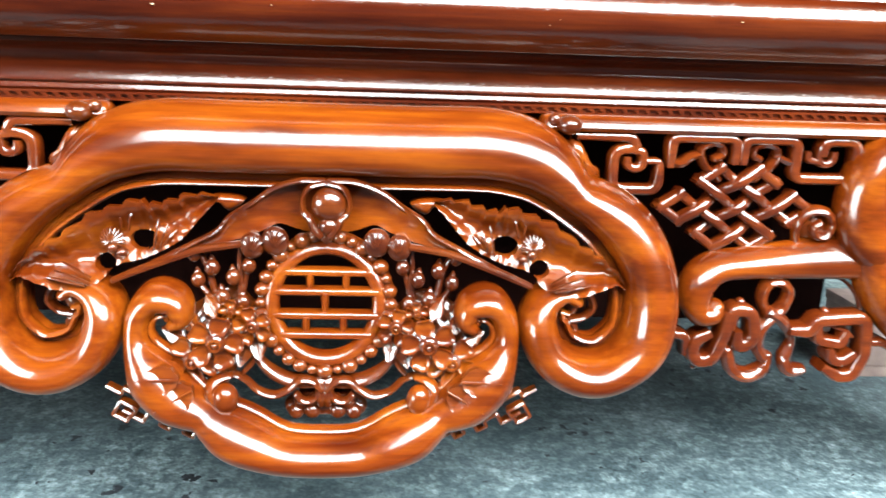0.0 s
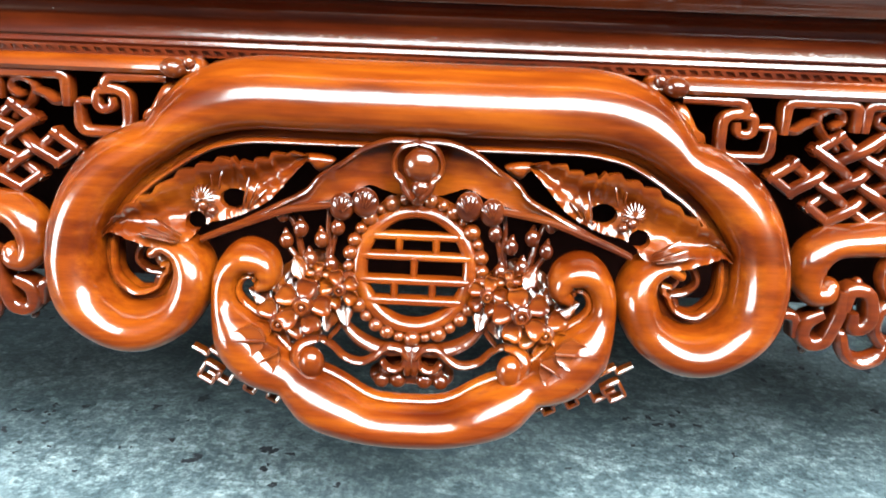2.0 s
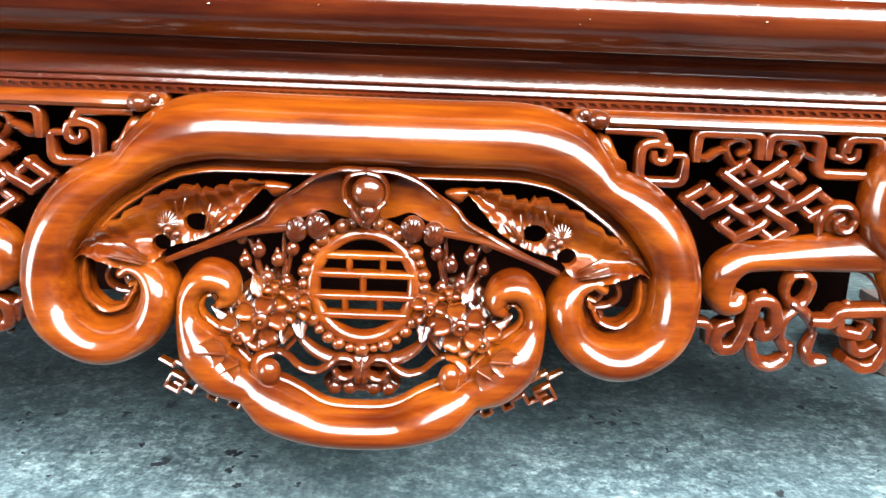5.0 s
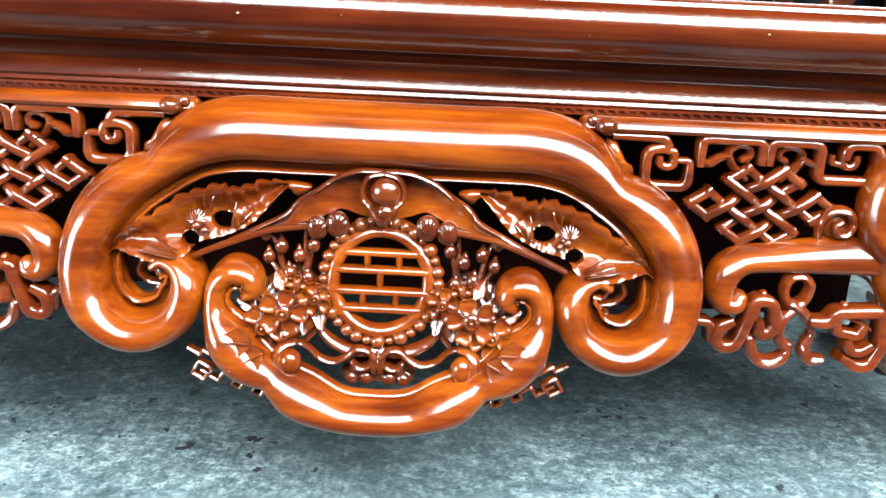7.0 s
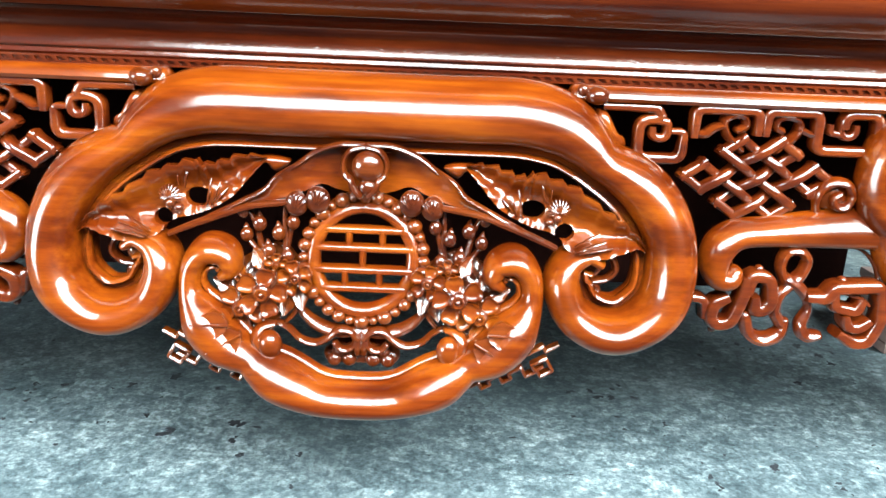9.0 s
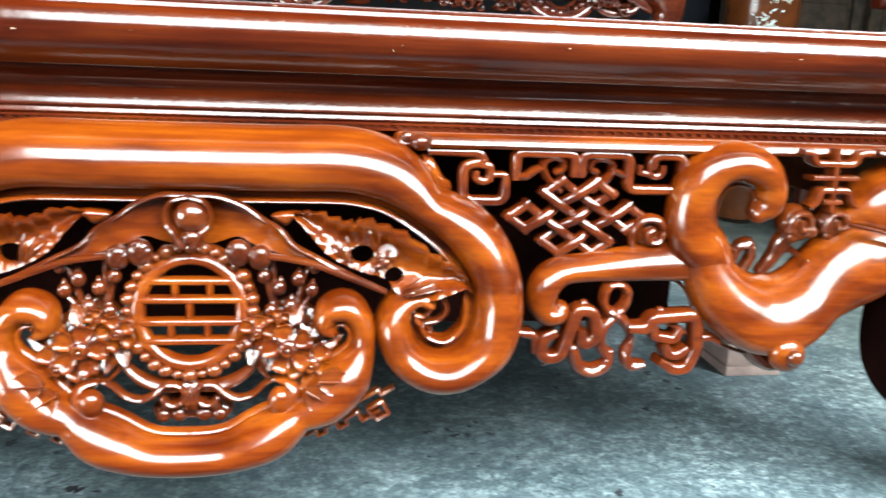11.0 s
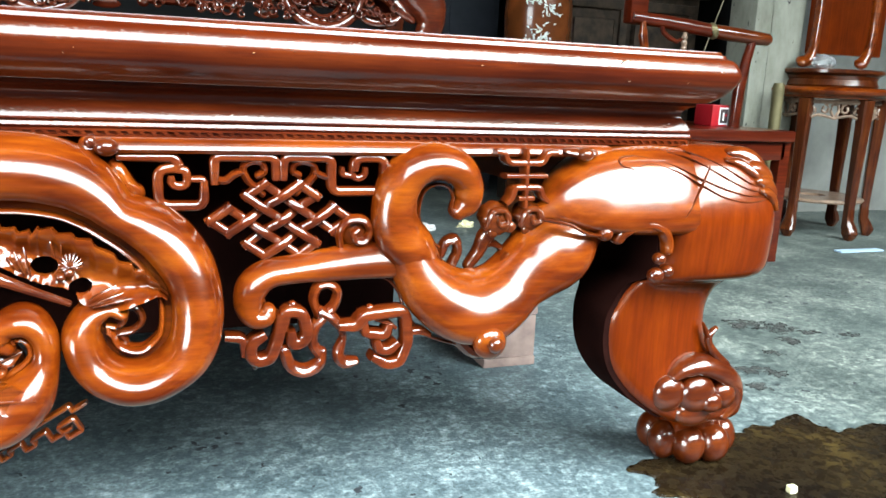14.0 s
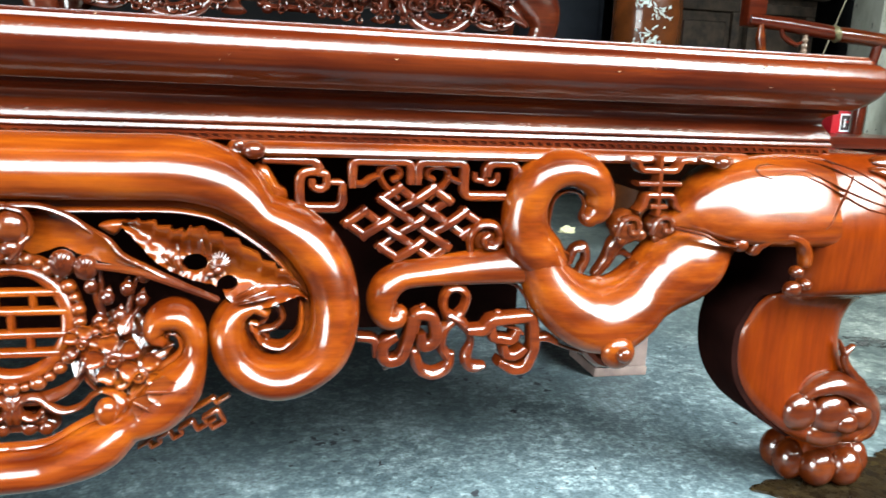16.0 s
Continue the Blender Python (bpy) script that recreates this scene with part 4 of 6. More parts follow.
def head_y(x, z):
    """The front of the leg's head, which rounds off towards the corner of the bed."""
    x0, x1, y0, y1 = (float(np.interp(-z, [-h[0] for h in HEAD], [h[k] for h in HEAD])) for k in (1, 2, 3, 4))
    c = min(0.999, max(0.0, (2 * x - x0 - x1) / (x1 - x0)))
    return (y0 + y1) / 2 - (y1 - y0) / 2 * (1 - c ** (2 / 0.42)) ** 0.21


for s in (1, -1):
    # fret panel
    bm = bmesh.new()
    bar(bm, [(0.236, 0.4515), (0.288, 0.4515), (0.292, 0.4405), (0.277, 0.4395), (0.271, 0.434), (0.271, 0.407), (0.277, 0.4005), (0.311, 0.4005), (0.3165, 0.406), (0.3165, 0.424)], 0.0055, 0.0098, 0.0, s)
    bar(bm, [(0.290, 0.4385), (0.299, 0.4385), (0.300, 0.4235), (0.291, 0.4205), (0.284, 0.4245), (0.284, 0.430)], 0.0046, 0.0098, 0.0, s)
    bar(bm, [(0.300, 0.4285), (0.3165, 0.4285), (0.3165, 0.421)], 0.0038, 0.0085, 0.0, s)
    ball(bm, 0.293 * s, -0.004, 0.4435, 0.0045, 0.006, 0.004, 8, 6)
    part("square_fret", bm, FRETWOOD, bed)
    bm = bmesh.new()
    bar(bm, [(0.327, 0.4265), (0.327, 0.449), (0.332, 0.4525), (0.386, 0.4525), (0.3905, 0.448), (0.3905, 0.431)], 0.0055, 0.0098, 0.0, s)
    bar(bm, [(0.3985, 0.431), (0.3985, 0.448), (0.403, 0.4525), (0.446, 0.4525), (0.451, 0.448), (0.451, 0.420), (0.456, 0.415), (0.507, 0.415), (0.5115, 0.420), (0.5115, 0.447), (0.506, 0.4525), (0.482, 0.4525), (0.477, 0.447), (0.477, 0.441)], 0.0056, 0.0098, 0.0, s)
    bar(bm, [(0.474, 0.4445), (0.474, 0.432), (0.482, 0.4285), (0.489, 0.4335), (0.489, 0.440)], 0.0038, 0.0085, 0.0, s)
    bar(bm, [(0.463, 0.440), (0.4625, 0.434), (0.474, 0.432)], 0.0038, 0.0085, 0.0, s)
    ball(bm, 0.487 * s, -0.002, 0.4565, 0.0045, 0.006, 0.0045, 8, 6)
    part("long_fret", bm, FRETWOOD, bed)
    for q in (((0.327, 0.428), (0.338, 0.4265), (0.347, 0.433), (0.356, 0.4355), (0.361, 0.427)), ((0.372, 0.432), (0.379, 0.4375), (0.376, 0.4455), (0.367, 0.4475), (0.358, 0.443), (0.3575, 0.434), (0.364, 0.424), (0.372, 0.418), (0.377, 0.412)), ((0.416, 0.433), (0.409, 0.437), (0.411, 0.445), (0.421, 0.4475), (0.431, 0.444), (0.4335, 0.435), (0.426, 0.424), (0.417, 0.418), (0.412, 0.413)), ((0.433, 0.436), (0.442, 0.432), (0.450, 0.430))):
        part("ribbon_loop", sweep(bmesh.new(), [(x, z, 0.0044, 0.012, 0.003) for x, z in q], 4, 8, s), FRETWOOD, bed)
    # endless knot
    kn = None
    for run in knot_strands():
        (ax, az, _), (bx, bz, _) = run[0], run[-1]
        e = 0.0046 / math.hypot(bx - ax, bz - az)
        rows = [(x, z, 0.0051, 0.0090, 0.000 + w) for x, z, w in run]
        rows[0] = (ax - (bx - ax) * e, az - (bz - az) * e, 0.0051, 0.0090, 0.000)
        rows[-1] = (bx + (bx - ax) * e, bz + (bz - az) * e, 0.0051, 0.0090, 0.000)
        bm = sweep(bmesh.new(), rows, 4, 16, s, 0.55, cap=False, lean=0.14)
        if kn is None:
            kn = part("endless_knot", bm, FRETWOOD, bed)
        else:
            part("strand", bm, FRETWOOD, kn)
    bm = bmesh.new()
    ball(bm, 0.480 * s, 0.000, 0.3685, 0.0190, 0.011, 0.0175, 18, 10)
    sweep(bm, [(0.462, 0.352, 0.0040, 0.006, -0.006), (0.4605, 0.370, 0.0048, 0.007, -0.008), (0.471, 0.3835, 0.0052, 0.007, -0.009), (0.487, 0.3835, 0.0052, 0.007, -0.010), (0.4945, 0.372, 0.0050, 0.007, -0.011), (0.489, 0.3605, 0.0048, 0.007, -0.012), (0.478, 0.3605, 0.0044, 0.007, -0.013), (0.4745, 0.3685, 0.0040, 0.006, -0.014), (0.480, 0.3735, 0.0032, 0.005, -0.014)], 5, 10, s)
    part("panel_bud", bm, CARVED, bed)
    # plain stretcher bar with its hooked end
    bm = bmesh.new()
    sweep(bm, [(0.545, 0.340, 0.0225, 0.019, -0.012), (0.50, 0.3385, 0.0205, 0.018, -0.012), (0.45, 0.3345, 0.0175, 0.017, -0.012), (0.41, 0.3310, 0.0148, 0.017, -0.014), (0.381, 0.3275, 0.0150, 0.018, -0.016), (0.363, 0.3150, 0.0170, 0.019, -0.020), (0.3585, 0.2970, 0.0160, 0.018, -0.024), (0.3635, 0.2845, 0.0130, 0.017, -0.027), (0.3755, 0.2845, 0.0115, 0.015, -0.028), (0.3790, 0.2905, 0.0085, 0.012, -0.028)], 6, 18, s)
    part("stretcher_roll", bm, CARVED, bed)
    bm = bmesh.new()
    sweep(bm, [(0.3745, 0.299, 0.002, 0.004, -0.027), (0.3735, 0.306, 0.0022, 0.004, -0.026), (0.378, 0.312, 0.0022, 0.004, -0.024), (0.392, 0.3155, 0.0022, 0.004, -0.018), (0.43, 0.3175, 0.002, 0.004, -0.014), (0.48, 0.3185, 0.002, 0.004, -0.012), (0.512, 0.316, 0.002, 0.004, -0.012), (0.528, 0.300, 0.002, 0.004, -0.018), (0.536, 0.275, 0.002, 0.004, -0.024), (0.560, 0.250, 0.002, 0.004, -0.030), (0.598, 0.236, 0.0016, 0.004, -0.034)], 5, 8, s)
    part("stretcher_rim", bm, CARVED_DEEP, bed)
    # hanging fret under the stretcher
    bm = bmesh.new()
    bar(bm, [(0.336, 0.262), (0.352, 0.260), (0.353, 0.243)], 0.0054, 0.0110, -0.024, s)
    bar(bm, [(0.372, 0.262), (0.361, 0.256), (0.359, 0.240), (0.367, 0.233), (0.381, 0.236), (0.386, 0.250), (0.391, 0.266), (0.391, 0.282)], 0.0071, 0.0125, -0.026, s)
    ball(bm, 0.365 * s, -0.026, 0.2265, 0.004, 0.006, 0.0045, 8, 6)
    part("hanging_hook", bm, FRETWOOD, bed)
    bm = bmesh.new()
    bar(bm, [(0.395, 0.272), (0.396, 0.287), (0.406, 0.2885), (0.416, 0.284), (0.421, 0.262), (0.416, 0.252), (0.404, 0.250), (0.403, 0.262)], 0.0071, 0.0125, -0.026, s)
    sweep(bm, [(0.396, 0.244, 0.0070, 0.009, -0.028), (0.402, 0.226, 0.0074, 0.009, -0.030), (0.418, 0.2185, 0.0074, 0.009, -0.030), (0.434, 0.226, 0.0070, 0.009, -0.030), (0.438, 0.240, 0.005, 0.008, -0.029)], 4, 10, s)
    ball(bm, 0.405 * s, -0.026, 0.294, 0.005, 0.006, 0.005, 8, 6)
    part("hanging_curl", bm, FRETWOOD, bed)
    bm = bmesh.new()
    sweep(bm, [(0.434, 0.281, 0.0056, 0.010, -0.022), (0.429, 0.297, 0.0056, 0.010, -0.020), (0.434, 0.311, 0.0056, 0.010, -0.018), (0.446, 0.314, 0.0056, 0.010, -0.018), (0.456, 0.305, 0.0056, 0.010, -0.018), (0.452, 0.290, 0.0056, 0.010, -0.020), (0.441, 0.279, 0.0066, 0.010, -0.022), (0.430, 0.267, 0.0066, 0.010, -0.024), (0.427, 0.250, 0.0066, 0.010, -0.026), (0.434, 0.238, 0.0066, 0.010, -0.028)], 5, 10, s)
    sweep(bm, [(0.436, 0.285, 0.0056, 0.010, -0.024), (0.452, 0.274, 0.0066, 0.010, -0.024), (0.462, 0.256, 0.0045, 0.007, -0.026), (0.456, 0.236, 0.0070, 0.009, -0.028), (0.462, 0.225, 0.0074, 0.009, -0.029), (0.476, 0.225, 0.005, 0.008, -0.029)], 5, 10, s)
    part("hanging_bow", bm, FRETWOOD, bed)
    bm = bmesh.new()
    bar(bm, [(0.459, 0.268), (0.476, 0.267), (0.483, 0.279), (0.528, 0.282), (0.533, 0.276), (0.536, 0.245), (0.527, 0.221), (0.512, 0.219), (0.497, 0.228)], 0.0071, 0.0125, -0.028, s)
    bar(bm, [(0.483, 0.279), (0.485, 0.258), (0.510, 0.254), (0.513, 0.264)], 0.0060, 0.0125, -0.027, s)
    bar(bm, [(0.499, 0.247), (0.501, 0.238), (0.514, 0.236), (0.522, 0.243)], 0.0060, 0.0125, -0.029, s)
    bar(bm, [(0.500, 0.272), (0.514, 0.268), (0.521, 0.262)], 0.0028, 0.0090, -0.026, s)
    bar(bm, [(0.537, 0.256), (0.552, 0.257), (0.560, 0.252)], 0.0050, 0.0110, -0.028, s)
    for x, z in ((0.492, 0.286), (0.524, 0.215)):
        ball(bm, x * s, -0.027, z, 0.005, 0.006, 0.0045, 8, 6)
    part("hanging_meander", bm, FRETWOOD, bed)
    # corner scroll
    bm = bmesh.new()
    sweep(bm, [(0.597, 0.393, 0.011, 0.014, -0.016), (0.607, 0.405, 0.0165, 0.019, -0.016), (0.609, 0.425, 0.0185, 0.022, -0.014), (0.596, 0.443, 0.0215, 0.024, -0.012), (0.570, 0.4505, 0.0215, 0.025, -0.010), (0.543, 0.4425, 0.0225, 0.026, -0.010), (0.526, 0.420, 0.0245, 0.027, -0.010), (0.5225, 0.391, 0.0272, 0.028, -0.010), (0.5290, 0.3670, 0.0305, 0.030, -0.011), (0.5440, 0.3490, 0.0300, 0.030, -0.012), (0.5580, 0.3330, 0.0250, 0.026, -0.012), (0.568, 0.320, 0.0160, 0.018, -0.010)], 7, 18, s)
    part("corner_scroll", bm, CARVED, bed)
    bm = bmesh.new()
    sweep(bm, [(0.5330, 0.3620, 0.0250, 0.026, -0.010), (0.5450, 0.3340, 0.0290, 0.030, -0.015), (0.5610, 0.3090, 0.0350, 0.034, -0.020), (0.5820, 0.2910, 0.0390, 0.037, -0.023), (0.6070, 0.2805, 0.0415, 0.038, -0.024), (0.6330, 0.2810, 0.0415, 0.038, -0.024), (0.6550, 0.2910, 0.0385, 0.037, -0.022),
               (0.6740, 0.3055, 0.0362, 0.035, -0.018), (0.6920, 0.3190, 0.0390, 0.036, -0.016), (0.7120, 0.3340, 0.0438, 0.038, -0.016), (0.7300, 0.3475, 0.0445, 0.039, -0.015), (0.7470, 0.3610, 0.0395, 0.037, -0.012), (0.7600, 0.3710, 0.0320, 0.032, -0.010)], 7, 28, s)
    part("corner_lobe", bm, CARVED, bed)
    bm = bmesh.new()
    sweep(bm, [(0.7080, 0.3910, 0.0100, 0.016, -0.010), (0.7260, 0.3975, 0.0235, 0.027, -0.010), (0.7480, 0.4045, 0.0360, 0.036, -0.009), (0.7730, 0.4110, 0.0455, 0.042, -0.0075), (0.8020, 0.4155, 0.0515, 0.046, -0.0055), (0.8350, 0.4170, 0.0540, 0.048, -0.0040), (0.87, 0.4170, 0.0550, 0.049, -0.0025), (0.905, 0.4165, 0.0545, 0.050, 0.0015), (0.940, 0.4165, 0.0530, 0.049, 0.0110)], 7, 32, s, 0.62, lean=0.45)
    part("corner_shoulder", bm, CARVED, bed)
    bm = bmesh.new()
    sweep(bm, [(0.5905, 0.389, 0.002, 0.005, -0.022), (0.587, 0.398, 0.002, 0.005, -0.02), (0.590, 0.410, 0.002, 0.005, -0.018), (0.583, 0.4215, 0.002, 0.005, -0.016), (0.568, 0.424, 0.002, 0.005, -0.016), (0.555, 0.416, 0.002, 0.005, -0.016), (0.550, 0.398, 0.002, 0.005, -0.016), (0.551, 0.378, 0.002, 0.005, -0.016), (0.562, 0.361, 0.002, 0.005, -0.018), (0.574, 0.352, 0.002, 0.005, -0.020)], 5, 8, s)
    sweep(bm, [(0.562, 0.350, 0.0022, 0.006, -0.022), (0.5725, 0.342, 0.0028, 0.007, -0.020), (0.580, 0.331, 0.0032, 0.008, -0.016), (0.592, 0.3215, 0.0034, 0.008, -0.012), (0.609, 0.3165, 0.0034, 0.008, -0.010), (0.624, 0.3170, 0.0034, 0.008, -0.010), (0.638, 0.3205, 0.0034, 0.008, -0.012), (0.653, 0.3290, 0.0030, 0.008, -0.014), (0.663, 0.3405, 0.0024, 0.006, -0.016)], 5, 10, s)
    part("corner_rim", bm, CARVED_DEEP, bed)
    bm = bmesh.new()
    sweep(bm, [(0.600, 0.325, 0.006, 0.008, 0.004), (0.606, 0.342, 0.006, 0.008, 0.002), (0.602, 0.356, 0.007, 0.008, 0.002), (0.590, 0.352, 0.006, 0.008, 0.002), (0.585, 0.338, 0.005, 0.008, 0.002)], 4, 10, s)
    sweep(bm, [(0.622, 0.322, 0.006, 0.008, 0.006), (0.634, 0.340, 0.008, 0.009, 0.004), (0.640, 0.358, 0.010, 0.010, 0.000), (0.650, 0.372, 0.010, 0.010, -0.002)], 4, 10, s)
    sweep(bm, [(0.634, 0.345, 0.005, 0.008, 0.004), (0.650, 0.350, 0.005, 0.008, 0.004), (0.664, 0.343, 0.004, 0.008, 0.004)], 4, 8, s)
    part("corner_tendril", bm, CARVED_DEEP, bed)
    for x, z, r in ((0.650, 0.3825, 0.0185), (0.693, 0.3840, 0.0175)):
        bm = bmesh.new()
        relief(bm, [(x - 0.95 * r, z + 0.5 * r), (x - 0.3 * r, z + 1.0 * r), (x + 0.5 * r, z + 0.95 * r), (x + 1.05 * r, z + 0.3 * r), (x + 0.9 * r, z - 0.6 * r), (x + 0.2 * r, z - 1.05 * r), (x - 0.6 * r, z - 0.85 * r), (x - 1.1 * r, z - 0.1 * r)], -0.012, 0.009, s, 3, 0.014, 0.04, 5, 0.0, 0.2)
        sweep(bm, [(x - 0.8 * r, z - 0.5 * r, 0.0034, 0.005, -0.017), (x - 0.5 * r, z + 0.5 * r, 0.0040, 0.005, -0.020), (x + 0.35 * r, z + 0.55 * r, 0.0040, 0.005, -0.020), (x + 0.55 * r, z - 0.2 * r, 0.0036, 0.005, -0.021), (x, z - 0.35 * r, 0.0030, 0.004, -0.022), (x - 0.1 * r, z + 0.1 * r, 0.0024, 0.004, -0.022)], 4, 8, s)
        ball(bm, (x + 0.85 * r) * s, -0.014, z - 0.55 * r, 0.45 * r, 0.006, 0.4 * r, 10, 7)
        ball(bm, (x - 0.3 * r) * s, -0.014, z - 0.85 * r, 0.4 * r, 0.006, 0.4 * r, 10, 7)
        part("cloud_boss", bm, CARVED_DEEP, bed)
    # longevity character
    bm = bmesh.new()
    for q in (((0.6425, 0.462), (0.6503, 0.462), (0.6565, 0.4495), (0.7018, 0.4495), (0.7065, 0.462), (0.7174, 0.462)), ((0.6565, 0.434), (0.7049, 0.434)), ((0.6581, 0.403), (0.6643, 0.409), (0.6659, 0.4205), (0.7002, 0.4205), (0.7033, 0.410), (0.7119, 0.403)), ((0.6799, 0.464), (0.6815, 0.399)), ((0.6737, 0.4075), (0.6893, 0.4075))):
        bar(bm, q, 0.0042, 0.011, -0.014, s)
    ball(bm, 0.6815 * s, -0.006, 0.462, 0.008, 0.008, 0.006, 10, 7)
    part("longevity_character", bm, FRETWOOD, bed)
    bm = bmesh.new()
    ball(bm, 0.757 * s, -0.020, 0.4605, 0.011, 0.013, 0.0085)
    sweep(bm, [(0.735, 0.463, 0.004, 0.010, -0.008), (0.748, 0.462, 0.006, 0.012, -0.012), (0.772, 0.462, 0.005, 0.012, -0.012)], 3, 10, s)
    part("corner_knob", bm, CARVED_DEEP, bed)
    ros = part("lobe_rosette", ball(bmesh.new(), 0.627 * s, -0.062, 0.2455, 0.0205, 0.013, 0.0195, 20, 12), CARVED, bed)
    part("rosette_nub", ball(bmesh.new(), 0.629 * s, -0.075, 0.2465, 0.0095, 0.008, 0.0095), CARVED_DEEP, ros)
    bm = bmesh.new()
    sweep(bm, [(0.600, 0.244, 0.010, 0.020, -0.024), (0.618, 0.230, 0.012, 0.022, -0.026), (0.640, 0.232, 0.011, 0.022, -0.026), (0.655, 0.247, 0.008, 0.018, -0.024)], 4, 12, s)
    part("lobe_cap", bm, CARVED_DEEP, bed)
    # incised line and curl under the knee
    bm = bmesh.new()
    sweep(bm, [(0.700, 0.3840, 0.0022, 0.005, -0.034), (0.714, 0.3825, 0.0022, 0.005, -0.046), (0.730, 0.3790, 0.0022, 0.005, -0.052), (0.748, 0.3700, 0.0022, 0.005, -0.054), (0.768, 0.3665, 0.002, 0.005, -0.052)], 5, 8, s)
    part("knee_line", bm, CARVED_DEEP, bed)
    bm = bmesh.new()
    ball(bm, 0.7780 * s, -0.046, 0.3680, 0.0105, 0.012, 0.0100)
    sweep(bm, [(0.797, 0.3600, 0.0075, 0.011, -0.044), (0.803, 0.3710, 0.0095, 0.013, -0.046), (0.818, 0.3800, 0.0100, 0.014, -0.048), (0.836, 0.3810, 0.0095, 0.014, -0.050), (0.853, 0.3740, 0.0085, 0.013, -0.052), (0.862, 0.3600, 0.0075, 0.012, -0.054), (0.862, 0.3460, 0.0060, 0.011, -0.056)], 5, 12, s)
    part("knee_curl", bm, CARVED, bed)
    bm = bmesh.new()
    for x, z, r in ((0.853, 0.336, 0.0085), (0.850, 0.3145, 0.0115), (0.866, 0.320, 0.0085)):
        ball(bm, x * s, -0.056, z, r, 0.010, r * 0.9)
    part("knee_pendant", bm, CARVED_DEEP, bed)
    # legs
    for back in (0, 1):
        bm = bmesh.new()
        secs = HEAD + [(0.318, 0.866, 1.045, -0.058, 0.156), (0.306, 0.862, 1.036, -0.053, 0.150), (0.299, 0.856, 1.022, -0.042, 0.140),
                (0.294, 0.848, 1.006, -0.029, 0.125), (0.282, 0.838, 0.990, -0.022, 0.110), (0.265, 0.829, 0.981, -0.019, 0.098), (0.245, 0.820, 0.977, -0.018, 0.09), (0.21, 0.819, 0.982, -0.018, 0.085), (0.175, 0.828, 1.004, -0.020, 0.08), (0.14, 0.854, 1.034, -0.026, 0.08), (0.115, 0.885, 1.050, -0.030, 0.08), (0.096, 0.918, 1.048, -0.028, 0.078), (0.082, 0.950, 1.040, -0.012, 0.080), (0.068, 0.976, 1.052, 0.018, 0.085), (0.045, 0.978, 1.062, 0.024, 0.088), (0.02, 0.978, 1.062, 0.026, 0.088)]
        rows = catmull(secs, 3)
        rings = []
        for z, x0, x1, y0, y1 in rows:
            ring = []
            for k in range(28):
                a = 2 * math.pi * k / 28
                ca, sa = math.cos(a), math.sin(a)
                e = 0.42
                ca, sa = math.copysign(abs(ca) ** e, ca), math.copysign(abs(sa) ** e, sa)
                y = (y0 + y1) / 2 + (y1 - y0) / 2 * sa
                if back:
                    y = BED_DEPTH - y
                ring.append(bm.verts.new((((x0 + x1) / 2 + (x1 - x0) / 2 * ca) * s, y, z)))
            rings.append(ring)
        for r0, r1 in zip(rings, rings[1:]):
            for k in range(28):
                bm.faces.new((r0[k], r0[(k + 1) % 28], r1[(k + 1) % 28], r1[k]))
        bm.faces.new(rings[0])
        bm.faces.new(rings[-1])
        leg = part("leg", bm, LEGWOOD, bed)
        if not back:
            # strip over the leg's inner side, its shade put into the colour
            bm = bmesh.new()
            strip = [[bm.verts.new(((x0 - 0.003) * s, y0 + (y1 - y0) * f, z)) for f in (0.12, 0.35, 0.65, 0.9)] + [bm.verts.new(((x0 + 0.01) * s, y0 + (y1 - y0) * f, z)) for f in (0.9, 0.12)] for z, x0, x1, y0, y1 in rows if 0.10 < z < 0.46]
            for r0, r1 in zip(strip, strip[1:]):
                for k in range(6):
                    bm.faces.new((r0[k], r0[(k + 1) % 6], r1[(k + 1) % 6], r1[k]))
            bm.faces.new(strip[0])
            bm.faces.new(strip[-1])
            part("shaded_inner_face", bm, SHADEWOOD, leg, "near-black inner side of the leg, shade put into its colour")
        if back:
            continue
        for x, y, r in ((0.972, 0.052, 0.0235), (0.9980, 0.027, 0.0250), (1.0380, 0.023, 0.0255), (1.0690, 0.042, 0.0215), (0.976, 0.088, 0.023), (1.067, 0.086, 0.022)):
            bm = bmesh.new()
            ball(bm, x * s, y, 0.0295, r, r, 0.0295, 18, 12)
            part("toe", bm, CARVED_DEEP, leg)
        # cloud carving on the ankle
        for x, z, rx, rz, ry, y in ((0.914, 0.139, 0.026, 0.026, 0.017, -0.023), (0.955, 0.137, 0.029, 0.028, 0.018, -0.030), (0.998, 0.131, 0.020, 0.020, 0.015, -0.031), (0.956, 0.108, 0.031, 0.020, 0.014, -0.026), (0.972, 0.127, 0.0160, 0.0140, 0.011, -0.043)):
            part("ankle_cloud", ball(bmesh.new(), x * s, y, z, rx, ry, rz, 20, 12), CARVED_DEEP, leg)
        bm = bmesh.new()
        sweep(bm, [(0.916, 0.163, 0.006, 0.010, -0.026), (0.932, 0.174, 0.011, 0.014, -0.027), (0.957, 0.179, 0.014, 0.016, -0.028), (0.990, 0.168, 0.016, 0.017, -0.027), (1.018, 0.146, 0.015, 0.016, -0.024), (1.024, 0.118, 0.012, 0.014, -0.022), (1.008, 0.096, 0.007, 0.010, -0.022)], 5, 14, s)
